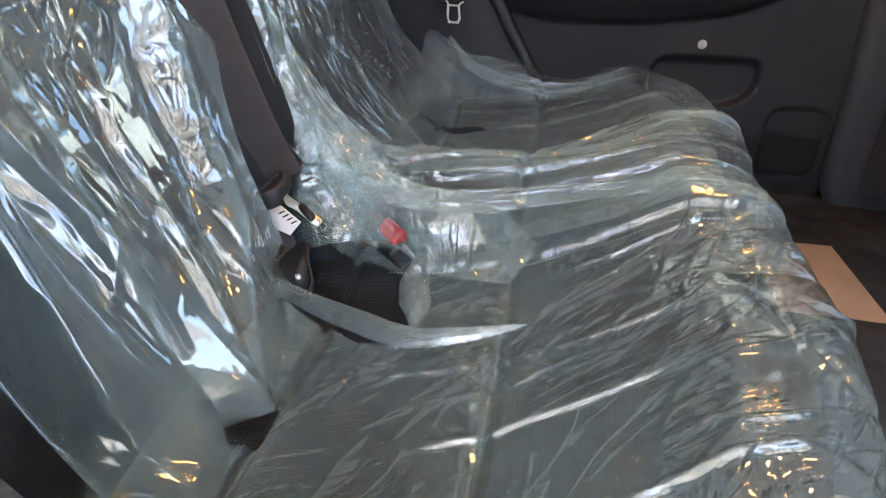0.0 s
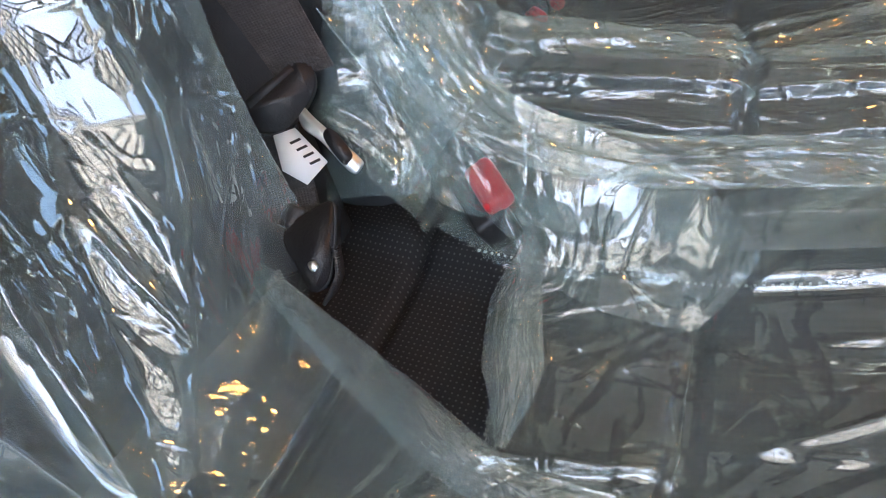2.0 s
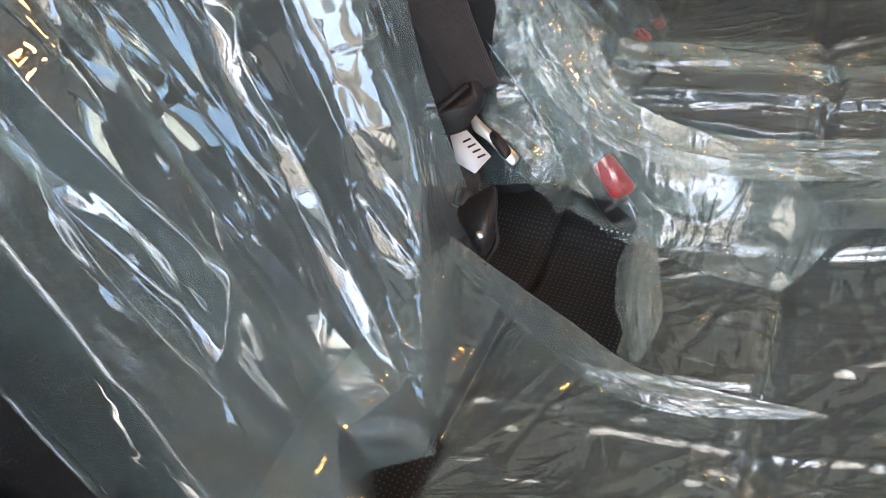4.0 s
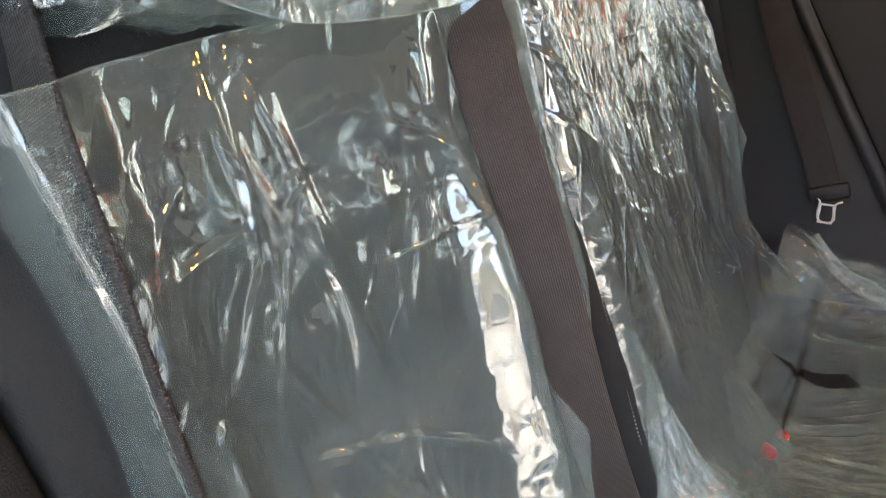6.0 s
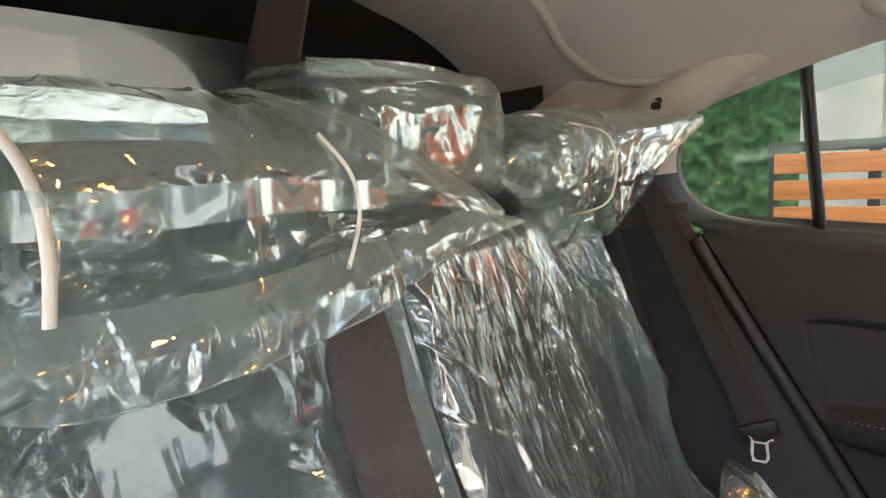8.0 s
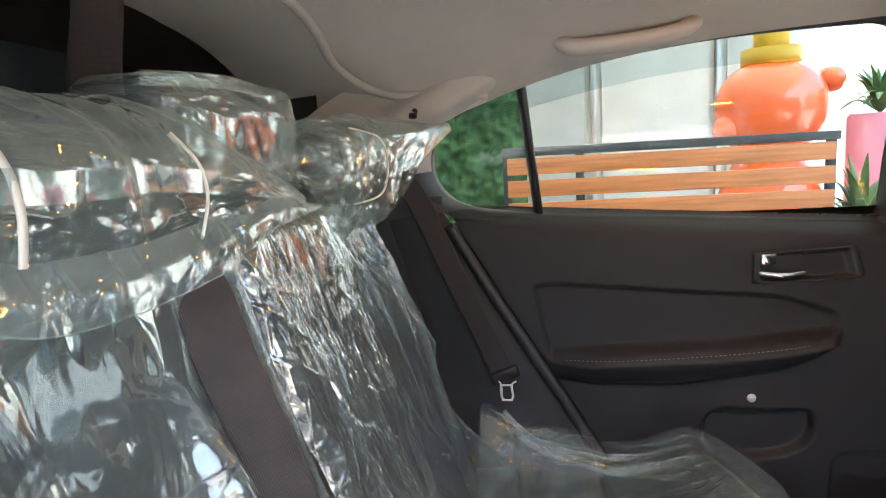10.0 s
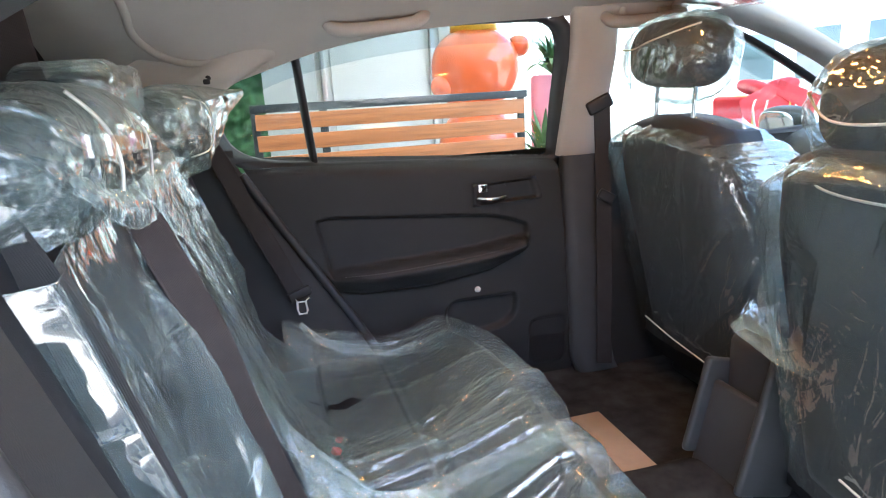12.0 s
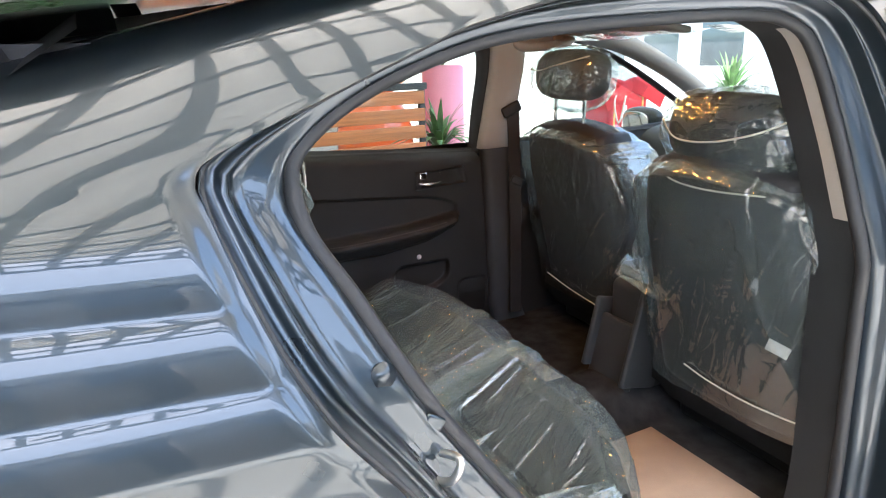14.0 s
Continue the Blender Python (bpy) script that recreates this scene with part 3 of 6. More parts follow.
part("handle_bezel", grid_mesh("bezel", np.stack([0.66 + 0.103 * u - 0.01 * w * (u > 0), 0.7 - 0.012 * smooth(1.9, 0.8, bez) + 0.009 * smooth(0.9, 0.7, np.abs(u)) * smooth(0.9, 0.65, np.abs(w)), 0.853 + 0.034 * w + 0.004 * u], -1)), BLACK, door, "gloss black handle recess")
part("inner_handle", tube([(0.566, 0.688, 0.84), (0.61, 0.679, 0.835), (0.655, 0.687, 0.84)], [0.008, 0.011, 0.008], 10, 16, flat=0.7), CHROME, door, "chrome inner door handle")
part("lock_knob", box((0.03, 0.01, 0.024), (0.585, 0.69, 0.868), 0.003), CHROME, door)
part("clip_sticker", disc(0.0095, 0.003, (0.561, 0.7, 0.564), (0, 1, 0)), WHITE, door, "round white sticker")
part("speaker_grille", grid_mesh("grille", np.stack([0.79 + 0.06 * u, 0.708 + 0 * u, 0.36 + 0.075 * w], -1), keep=((np.abs(u) ** 5 + np.abs(w) ** 5) < 1)[:-1, :-1]), BLACK, door, "black speaker grille")
# black rubber strip down the door's rear edge and the pillar trim behind it
zs = np.linspace(0.3, 1.03, 24)
edge = np.stack([rear_edge(zs) - 0.012, 0 * zs + 0.668, zs], -1)
part("door_seal", tube(edge[::3], 0.016, 10, 60, flat=0.8), RUBBER, car, "black rubber door seal")
rows = [np.stack([rear_edge(zs) - 0.008, 0 * zs + 0.676, zs], -1), np.stack([rear_edge(zs) - 0.05, 0 * zs + 0.655, zs], -1), np.stack([rear_edge(zs) - 0.1, 0 * zs + 0.648, zs], -1), np.stack([rear_edge(zs) - 0.2, 0 * zs + 0.645, zs], -1), np.stack([rear_edge(zs) - 0.36, 0 * zs + 0.64, zs], -1)]
part("side_trim", loft(rows), TRIM, car, "charcoal trim beside the seat")

# roof lining
XE = [-0.6, -0.35, -0.1, 0.09, 0.286, 0.484, 0.72, 0.95, 1.2, 1.32]
ZE = [1.1, 1.15, 1.172, 1.244, 1.286, 1.308, 1.318, 1.328, 1.34, 1.34]
ZC = [1.3, 1.352, 1.385, 1.402, 1.416, 1.424, 1.425, 1.418, 1.395, 1.375]
xs = np.linspace(-0.42, 1.3, 90)
tt = np.linspace(-1, 1, 90)
ze, zc = np.interp(xs, XE, ZE), np.interp(xs, XE, ZC)
ze, zc = np.convolve(np.pad(ze, 6, "edge"), np.ones(13) / 13, "valid"), np.convolve(np.pad(zc, 6, "edge"), np.ones(13) / 13, "valid")
ye = side_y(ze) - 0.022
X, T = np.meshgrid(xs, tt, indexing="ij")
zr = np.interp(xs, [-0.42, -0.3, -0.205, -0.16, -0.07, 0.08, 0.3, 0.6, 0.95, 1.3], [1.2, 1.2, 1.2, 1.226, 1.268, 1.308, 1.328, 1.335, 1.335, 1.34])
yr = 0.70 - SLOPE * (zr - 0.95) - 0.02
E_ = np.where(T > 0, ze[:, None], zr[:, None])
Z = E_ + (zc[:, None] - E_) * (1 - np.abs(T) ** 3.2)
part("roof_lining", grid_mesh("lining", np.stack([X, np.where(T > 0, ye[:, None], yr[:, None]) * T, Z], -1)), LINING, car, "beige woven roof lining")


def pillar(sign):
    arc = spline([(-0.02, 0.998), (-0.076, 1.029), (-0.1, 1.076), (-0.096, 1.13), (-0.066, 1.185), (0.09, 1.246)], 40)
    front = np.stack([arc[:, 0], sign * (side_y(arc[:, 1]) - 0.03), arc[:, 1]], -1)
    k = np.linspace(0, 1, 40)
    mid = np.stack([-0.2 + 0.28 * k**2, sign * (0.6 - 0.03 * k), 0.99 + 0.29 * k], -1)
    back = np.stack([-0.4 + 0.4 * k**3, sign * (0.57 - 0.06 * k), 1.0 + 0.345 * k], -1)
    shoulder = mid * 0.45 + back * 0.55 + np.array([0, sign * 0.012, 0])
    rows = [front, front * 0.7 + mid * 0.3 - np.array([0, sign * 0.012, 0]), mid, mid * 0.7 + back * 0.3 + np.array([0, -sign * 0.006, 0]), shoulder, back]
    p = np.stack(rows, 1)
    dense = np.stack([spline(r, 40) for r in p])
    cut = 12
    upper = dense[cut:]
    ze_, zc_ = np.interp(upper[..., 0], xs, ze), np.interp(upper[..., 0], xs, zc)
    over = upper[..., 2] - ze_ - (zc_ - ze_) * (1 - np.clip(np.abs(upper[..., 1]) / (side_y(ze_) - 0.022), 0, 1) ** 3.2)
    upper[..., 1] += sign * 0.04 * smooth(-0.07, -0.01, over)
    part("pillar_trim", grid_mesh("pillar", upper, keep=(over < 0.006)[:-1, :-1]), LINING, car, "beige rear pillar trim with coat hook")
    part("pillar_base", grid_mesh("pillar", dense[: cut + 1]), TRIM, car, "charcoal lower rear pillar trim")


pillar(1)
part("coat_hook", join(box((0.016, 0.016, 0.012), (-0.112, 0.566, 1.196), 0.004), disc(0.006, 0.012, (-0.108, 0.568, 1.205), (0, 1, 0.3), 14)), BLACK, car, "black coat hook")


part("lining_lip", tube([(-0.25, 0.17, 1.372), (-0.231, 0.277, 1.356), (-0.233, 0.391, 1.331), (-0.238, 0.485, 1.294), (-0.205, 0.552, 1.258), (-0.15, 0.588, 1.24), (-0.06, 0.6, 1.235), (0.027, 0.64, 1.23)], 0.009, 10, 80), LINING, car, "beige edge of the roof lining above the pillar")


def grab_handle(x, sign):
    y = sign * 0.585
    g = part("grab_handle", tube([(x - 0.115, y, 1.325), (x - 0.105, y - sign * 0.025, 1.302), (x - 0.05, y - sign * 0.032, 1.298), (x + 0.05, y - sign * 0.032, 1.305), (x + 0.105, y - sign * 0.025, 1.318), (x + 0.115, y, 1.345)], 0.021, 12, 40, flat=0.75), BEIGE, car, "beige folding grab handle")
    part("handle_plate", box((0.25, 0.016, 0.06), (x, y + sign * 0.004, 1.332), 0.007, turn=pose(0, 0, 0, sign * 20, -4, 0)), BEIGE, g)
    for d in (-0.075, 0.075):
        part("hinge_block", box((0.05, 0.02, 0.03), (x + d, y, 1.325), 0.006), BEIGE, g)


grab_handle(0.29, 1), grab_handle(1.02, 1), grab_handle(1.02, -1)

# centre pillars and front doors
for sg in (1, -1):
    zt = np.linspace(0.94, 1.34, 20)
    yy = side_y(zt) - 0.075
    cols = [(0.842, 0.06), (0.832, 0.03), (0.834, 0.006), (0.85, 0.0), (0.9, -0.004), (0.95, 0.0), (0.965, 0.012), (0.97, 0.05)]
    rows = [np.stack([x0 - 0.12 * np.clip(zt - 1.22, 0, 1) + 0 * zt, sg * (yy + dy), zt], -1) for x0, dy in cols]
    part("centre_pillar_trim", loft(rows), BEIGE, car, "beige upper centre pillar trim")
    zt = np.linspace(0.12, 0.942, 24)
    rows = [np.stack([x0 + 0.05 * np.clip(0.94 - zt, 0, 1) + 0.06 * smooth(0.3, 0.12, zt), sg * (side_y(0.94) - 0.095 + dy + 0.0 * zt), zt], -1) for x0, dy in [(0.85, 0.07), (0.836, 0.03), (0.84, 0.004), (0.87, 0.0), (0.93, 0.0), (0.975, 0.006), (0.985, 0.06)]]
    part("pillar_lower_trim", loft(rows), TRIM_HAZED, car, "charcoal lower centre pillar trim")
    fx, fz = np.meshgrid(np.linspace(0.98, 2.1, 60), np.linspace(0.15, 0.945, 50), indexing="ij")
    fy = 0.7 + 0.05 * smooth(0.9, 0.945, fz) - 0.05 * smooth(0.62, 0.66, fz) * smooth(0.72, 0.69, fz) * smooth(1.0, 1.1, fx) * smooth(1.7, 1.6, fx)
    d = part("front_door", grid_mesh("front_door", np.stack([fx, sg * fy, fz], -1)), TRIM, car, "charcoal front door panel")
    FW = [(1.0, 0.945), (1.4, 0.95), (1.95, 0.975), (1.98, 0.99), (1.7, 1.13), (1.42, 1.25), (1.2, 1.315), (1.0, 1.325), (0.97, 1.29)]
    q = outline(FW, 80, sign=sg)
    part("window_pane", fill(q, 0.004 * sg), GLASS, d).visible_shadow = False
    part("window_frame", loft([widened(q, 0.014, -0.02 * sg), widened(q, 0.003, -0.02 * sg), q + np.array([0, 0.01 * sg, 0])], True), RUBBER, d, "black window surround")
    vis = spline([(0.99, 1.3), (1.0, 1.325), (1.2, 1.315), (1.42, 1.25), (1.7, 1.13)], 50)
    part("rain_visor", loft([np.stack([vis[:, 0] - o * 0.4, sg * (side_y(vis[:, 1]) + 0.03 + o * 0.4), vis[:, 1] - o], -1) for o in (0, 0.025, 0.05)]), TINT, d, "smoky window rain visor").visible_shadow = False
    part("windscreen_pillar", tube([(1.12, sg * 0.575, 1.365), (1.4, sg * 0.585, 1.305), (1.7, sg * 0.615, 1.195), (2.0, sg * 0.66, 1.05), (2.15, sg * 0.69, 0.97)], [0.05, 0.045, 0.043, 0.043, 0.045], 12, 50, flat=0.8), BEIGE, car, "beige windscreen pillar trim")
    mirror = part("door_mirror", blob((0.05, 0.115, 0.07), (1.87, sg * 0.925, 0.952), 2.8, 0.15), BLACK, car, "black door mirror")
    part("mirror_glass", blob((0.006, 0.085, 0.055), (1.823, sg * 0.925, 0.95), 3, 0.15), CHROME, mirror, "mirror glass")
    part("mirror_stalk", tube([(1.88, sg * 0.74, 0.925), (1.88, sg * 0.86, 0.94)], 0.02, 8, 8), BLACK, mirror)

# windscreen, header and dashboard
yv, kv = np.meshgrid(np.linspace(-0.62, 0.62, 30), np.linspace(0, 1, 20), indexing="ij")
sx = 1.3 + 0.95 * kv + 0.06 * (1 - (yv / 0.62) ** 2)
part("windscreen", grid_mesh("windscreen", np.stack([sx, yv * (1 + 0.08 * kv), 1.385 - 0.41 * kv**1.15], -1)), GLASS, car).visible_shadow = False
part("header_trim", tube([(1.25, -0.56, 1.36), (1.3, -0.3, 1.385), (1.31, 0, 1.39), (1.3, 0.3, 1.385), (1.25, 0.56, 1.36)], 0.03, 10, 40), BEIGE, car)
dx, dy = np.meshgrid(np.linspace(0, 1, 40), np.linspace(-0.72, 0.72, 60), indexing="ij")
prof = spline([(1.62, 0.5), (1.55, 0.62), (1.54, 0.74), (1.57, 0.86), (1.63, 0.935), (1.75, 0.965), (2.0, 0.955), (2.3, 0.94)], 40)
dash = part("dashboard", grid_mesh("dash", np.stack([prof[:, 0][:, None] + 0.05 * (dy / 0.72) ** 2, dy, prof[:, 1][:, None] + 0.02 * np.exp(-((dy + 0.37) / 0.18) ** 2) * smooth(0.4, 0.7, dx)], -1)), TRIM, car, "charcoal dashboard")
for yy0 in (-0.64, -0.12, 0.12, 0.64):
    vent = part("air_vent", box((0.02, 0.12, 0.06), (1.572, yy0, 0.85), 0.008), BLACK, dash, "black air vent")
    for k in range(4):
        part("slat", box((0.02, 0.1, 0.004), (1.56, yy0, 0.832 + 0.012 * k), 0.001, 1), TRIM, vent)
part("screen", box((0.012, 0.2, 0.115), (1.545, 0.0, 0.83), 0.004), BLACK, dash, "dark display screen")
part("trim_strip", tube([(1.548, -0.6, 0.745), (1.54, -0.2, 0.75), (1.54, 0.2, 0.75), (1.548, 0.6, 0.745)], 0.006, 8, 40), STEEL, dash, "silver dashboard strip")
wheel = thing("steering_wheel", "black steering wheel in front of the dashboard", "steering wheel", at=(1.4, -0.37, 0.8))
ring = [(1.4 + 0.07 * math.sin(a), -0.37 + 0.18 * math.cos(a), 0.8 + 0.165 * math.sin(a)) for a in np.linspace(0, 2 * np.pi, 16, endpoint=False)]
part("rim", tube(ring, 0.015, 10, 72, True), LEATHER, wheel)
part("hub", blob((0.03, 0.075, 0.06), (1.42, -0.37, 0.8), 2.6, -0.35), BLACK, wheel)
for a in (0, math.pi, -math.pi / 2):
    part("spoke", tube([(1.42, -0.37, 0.8), (1.4 + 0.07 * math.sin(a), -0.37 + 0.18 * math.cos(a), 0.8 + 0.165 * math.sin(a))], 0.016, 8, 8, flat=0.4), BLACK, wheel)

# floor, tunnel, cargo space
fx, fy = np.meshgrid(np.linspace(-1.05, 2.2, 90), np.linspace(-0.78, 0.78, 60), indexing="ij")
fz = 0.235 + 0.07 * np.exp(-(fy / 0.13) ** 4) * smooth(0.2, 0.5, fx) + 0.006 * vnoise(fx * 9, fy * 9, 8) + 0.2 * smooth(-0.1, -0.25, fx)
part("floor_carpet", grid_mesh("floor_carpet", np.stack([fx, fy, fz], -1)), CARPET, car, "black carpet on the car floor")
part("underbody", box((3.4, 1.5, 0.06), (0.55, 0, 0.17), 0.01), BLACK, car)
for sg in (1, -1):
    cx, cz = np.meshgrid(np.linspace(-1.1, -0.3, 20), np.linspace(0.3, 1.3, 20), indexing="ij")
    part("boot_side", grid_mesh("boot", np.stack([cx, sg * (0.57 - 0.05 * np.clip(cz - 1, 0, 1) + 0.05 * (cx + 0.3)), cz], -1)), BLACK, car, "black luggage space lining")
hatch = part("tailgate", box((0.05, 1.15, 0.55), (-1.1, 0, 0.72), 0.015), BLACK, car, "black inside of the tailgate")
kx, ky = np.meshgrid(np.linspace(0, 1, 12), np.linspace(-0.5, 0.5, 20), indexing="ij")
part("rear_window", grid_mesh("rear_window", np.stack([-0.5 - 0.58 * kx, ky * 1.08, 1.292 - 0.3 * kx**1.1], -1)), GLASS, hatch).visible_shadow = False
for sg in (1, -1):
    part("window_surround", tube([(-0.47, sg * 0.52, 1.29), (-0.8, sg * 0.55, 1.14), (-1.1, sg * 0.56, 0.98)], 0.035, 8, 20), BLACK, hatch)
part("header", grid_mesh("header", np.stack([np.stack([-0.4 - 0.1 * k + 0 * tt, 0.6 * tt, 1.352 - 0.066 * k - 0.04 * np.abs(tt) ** 3], -1) for k in (0, 0.4, 1.0)], 0)), BLACK, hatch, "black tailgate header trim")

# outer roof skin and far side
X, T = np.meshgrid(np.linspace(-0.85, 1.32, 50), np.linspace(-1, 1, 50), indexing="ij")
rz = np.interp(X, [-0.85, -0.5, 0, 0.5, 1.0, 1.32], [1.33, 1.405, 1.455, 1.475, 1.46, 1.42])
part("roof", grid_mesh("roof", np.stack([X, 0.6 * T, rz - 0.07 * np.abs(T) ** 3], -1)), PAINT, car, "dark metallic car roof")
px, pz = np.meshgrid(np.linspace(-1.4, 2.2, 40), np.linspace(0.2, 0.96, 30), indexing="ij")
part("body_side", grid_mesh("far_side", np.stack([px, 0.83 + 0.03 * np.sin((pz - 0.2) * 4) - 0.06 * smooth(0.9, 0.96, pz), pz], -1)), PAINT, car, "dark metallic body side")
part("body_side", grid_mesh("near_front", np.stack([np.where(px < 0.9, 0.9, px), -(0.83 + 0.03 * np.sin((pz - 0.2) * 4) - 0.06 * smooth(0.9, 0.96, pz)), pz], -1)), PAINT, car, "dark metallic front door skin")

# doorway: outer edge, stepped jamb, seal
OUTER = [(-0.06, 0.67), (-0.12, 0.76), (-0.185, 0.86), (-0.25, 0.95), (-0.292, 1.04), (-0.324, 1.15), (-0.328, 1.177), (-0.31, 1.196), (-0.22, 1.232), (-0.1, 1.278), (0.0, 1.313), (0.2, 1.355), (0.5, 1.376), (0.7, 1.36), (0.79, 1.29), (0.845, 1.1), (0.87, 0.95), (0.885, 0.6), (0.885, 0.3), (0.84, 0.19), (0.7, 0.16), (0.4, 0.15), (0.22, 0.22), (0.12, 0.4), (0.02, 0.56)]
INNER = [(0.04, 0.67), (-0.02, 0.755), (-0.11, 0.893), (-0.18, 1.031), (-0.22, 1.11), (-0.221, 1.15), (-0.205, 1.18), (-0.16, 1.216), (-0.07, 1.258), (0.08, 1.299), (0.3, 1.32), (0.6, 1.33), (0.7, 1.312), (0.746, 1.265), (0.776, 1.109), (0.785, 0.96), (0.805, 0.7), (0.825, 0.4), (0.805, 0.27), (0.72, 0.225), (0.45, 0.215), (0.33, 0.26), (0.25, 0.37), (0.16, 0.52), (0.09, 0.61)]
po, pi = spline(OUTER, 260, True), spline(INNER, 260, True)
# pair the loops by direction from a shared centre, so that the jamb runs square across
start = math.atan2(0.755 - 0.85, -0.02 - 0.3)
ang = np.linspace(start, start - 2 * np.pi, 241)[:-1]


def at_angle(p):
    a = np.mod(np.arctan2(p[:, 1] - 0.85, p[:, 0] - 0.3), 2 * np.pi)
    o = np.argsort(a)
    return np.stack([np.interp(np.mod(ang, 2 * np.pi), a[o], p[o, c], period=2 * np.pi) for c in (0, 1)], -1)


po, pi = at_angle(po), at_angle(pi)
yo = -np.where(po[:, 1] > 0.95, 0.84 - 0.40 * (po[:, 1] - 0.95), 0.84 + 0.02 * smooth(0.95, 0.8, po[:, 1]))
yi = -np.minimum(0.715, 0.70 - SLOPE * (pi[:, 1] - 0.95))
A, B = np.stack([po[:, 0], yo, po[:, 1]], -1), np.stack([pi[:, 0], yi, pi[:, 1]], -1)
prof = [(0, 0), (0.015, 0.03), (0.03, 0.14), (0.05, 0.3), (0.10, 0.42), (0.17, 0.45), (0.23, 0.40), (0.28, 0.40), (0.31, 0.5), (0.35, 0.66), (0.45, 0.72), (0.6, 0.74), (0.75, 0.76), (0.88, 0.8), (0.95, 0.92), (1.0, 1.0)]
rows = [np.stack([A[:, 0] + (B[:, 0] - A[:, 0]) * k, A[:, 1] + (B[:, 1] - A[:, 1]) * d, A[:, 2] + (B[:, 2] - A[:, 2]) * k], -1) for k, d in prof]
rows = np.stack(rows, 1)
fine = np.stack([spline(r, 56) for r in rows])
jamb = part("door_jamb", grid_mesh("jamb", fine, True), PAINT, car, "dark painted door opening with stepped flanges")
part("doorway_seal", tube(B[::4] + np.array([0, -0.006, 0]), 0.0125, 12, 260, True, flat=1.0), RUBBER, car, "grey rubber doorway seal")
part("jamb_return", loft([B, B + np.array([0, 0.03, 0]), B + np.array([0, 0.09, 0])], True), TRIM, car, "charcoal inner doorway trim")
front = np.where((B[:, 0] > 0.7) & (B[:, 2] > 0.965) & (B[:, 2] < 1.31))[0]
strip = B[front] + np.array([-0.004, 0.004, 0])
part("pillar_edge_trim", loft([strip, strip + np.array([0.0, 0.02, 0]), strip + np.array([0.003, 0.032, 0])]), BEIGE, car, "beige edge of the centre pillar trim")
part("outer_strip", tube(rows[::6, 2] + np.array([0, -0.002, 0]), 0.004, 8, 240, True), RUBBER, car)
part("blanking_plug", disc(0.0165, 0.006, (-0.16, -0.738, 0.935), (0.15, -1, 0.15), 28, 0.002), PAINT, jamb, "painted round blanking plug")
part("blanking_plate", box((0.03, 0.008, 0.03), (-0.105, -0.742, 0.855), 0.004, turn=pose(0, 0, 0, 0, 35, 0)), PAINT, jamb)
strike = part("striker", tube([(-0.12, -0.735, 0.79), (-0.1, -0.775, 0.797), (-0.085, -0.775, 0.822), (-0.105, -0.735, 0.818)], 0.0055, 10, 30), STEEL, jamb, "steel door striker loop")
part("striker_plate", box((0.045, 0.006, 0.06), (-0.11, -0.737, 0.802), 0.003, turn=pose(0, 0, 0, 0, 30, 0)), STEEL, strike)
for q in ((-0.122, -0.742, 0.826), (-0.098, -0.742, 0.78)):
    part("screw", disc(0.006, 0.006, q, (0, -1, 0), 12), STEEL, strike)

# quarter panel from the doorway's outer edge back to the tail
arc = spline([(0.12, 0.4), (0.02, 0.56), (-0.06, 0.67), (-0.12, 0.76), (-0.185, 0.86), (-0.25, 0.95), (-0.292, 1.04), (-0.324, 1.15), (-0.328, 1.177), (-0.31, 1.196), (-0.22, 1.232), (-0.1, 1.278), (0.0, 1.313), (0.2, 1.355), (0.5, 1.376), (0.7, 1.36)], 340)
first = np.stack([arc[:, 0], -np.where(arc[:, 1] > 0.95, 0.84 - 0.40 * (arc[:, 1] - 0.95), 0.84 + 0.02 * smooth(0.95, 0.8, arc[:, 1])), arc[:, 1]], -1)
last = spline([(-1.9, -0.78, 0.3), (-1.95, -0.8, 0.55), (-1.95, -0.79, 0.75), (-1.85, -0.72, 0.93), (-1.4, -0.6, 1.06), (-0.85, -0.51, 1.2), (-0.42, -0.47, 1.3), (-0.15, -0.475, 1.365), (0.1, -0.49, 1.405), (0.4, -0.52, 1.425), (0.7, -0.55, 1.43)], 340)
w = np.linspace(0, 1, 110) ** 1.2
skin = first[:, None] * (1 - w)[None, :, None] + last[:, None] * w[None, :, None]
HEIGHTS = np.linspace(0.2, 1.4, 1201)
TILT = np.interp(HEIGHTS, [0.2, 0.7, 0.85, 0.936, 0.942, 0.99, 0.998, 1.004, 1.058, 1.066, 1.072, 1.13, 1.2, 1.25, 1.4], [-6, 3, 2, -10, 9, 26, 33, 9, 26, 34, 11, 24, 42, 50, 60])
DEPTH = np.cumsum(np.tan(np.radians(TILT))) * (HEIGHTS[1] - HEIGHTS[0])
DEPTH = 0.846 - (DEPTH - np.interp(0.945, HEIGHTS, DEPTH))


def flank(z, back):
    """The body side's section: three creases that climb towards the tail, each panel between them turning from sky to ground."""
    return -np.interp(z - 0.11 * np.clip(back, 0, 0.8), HEIGHTS, DEPTH)


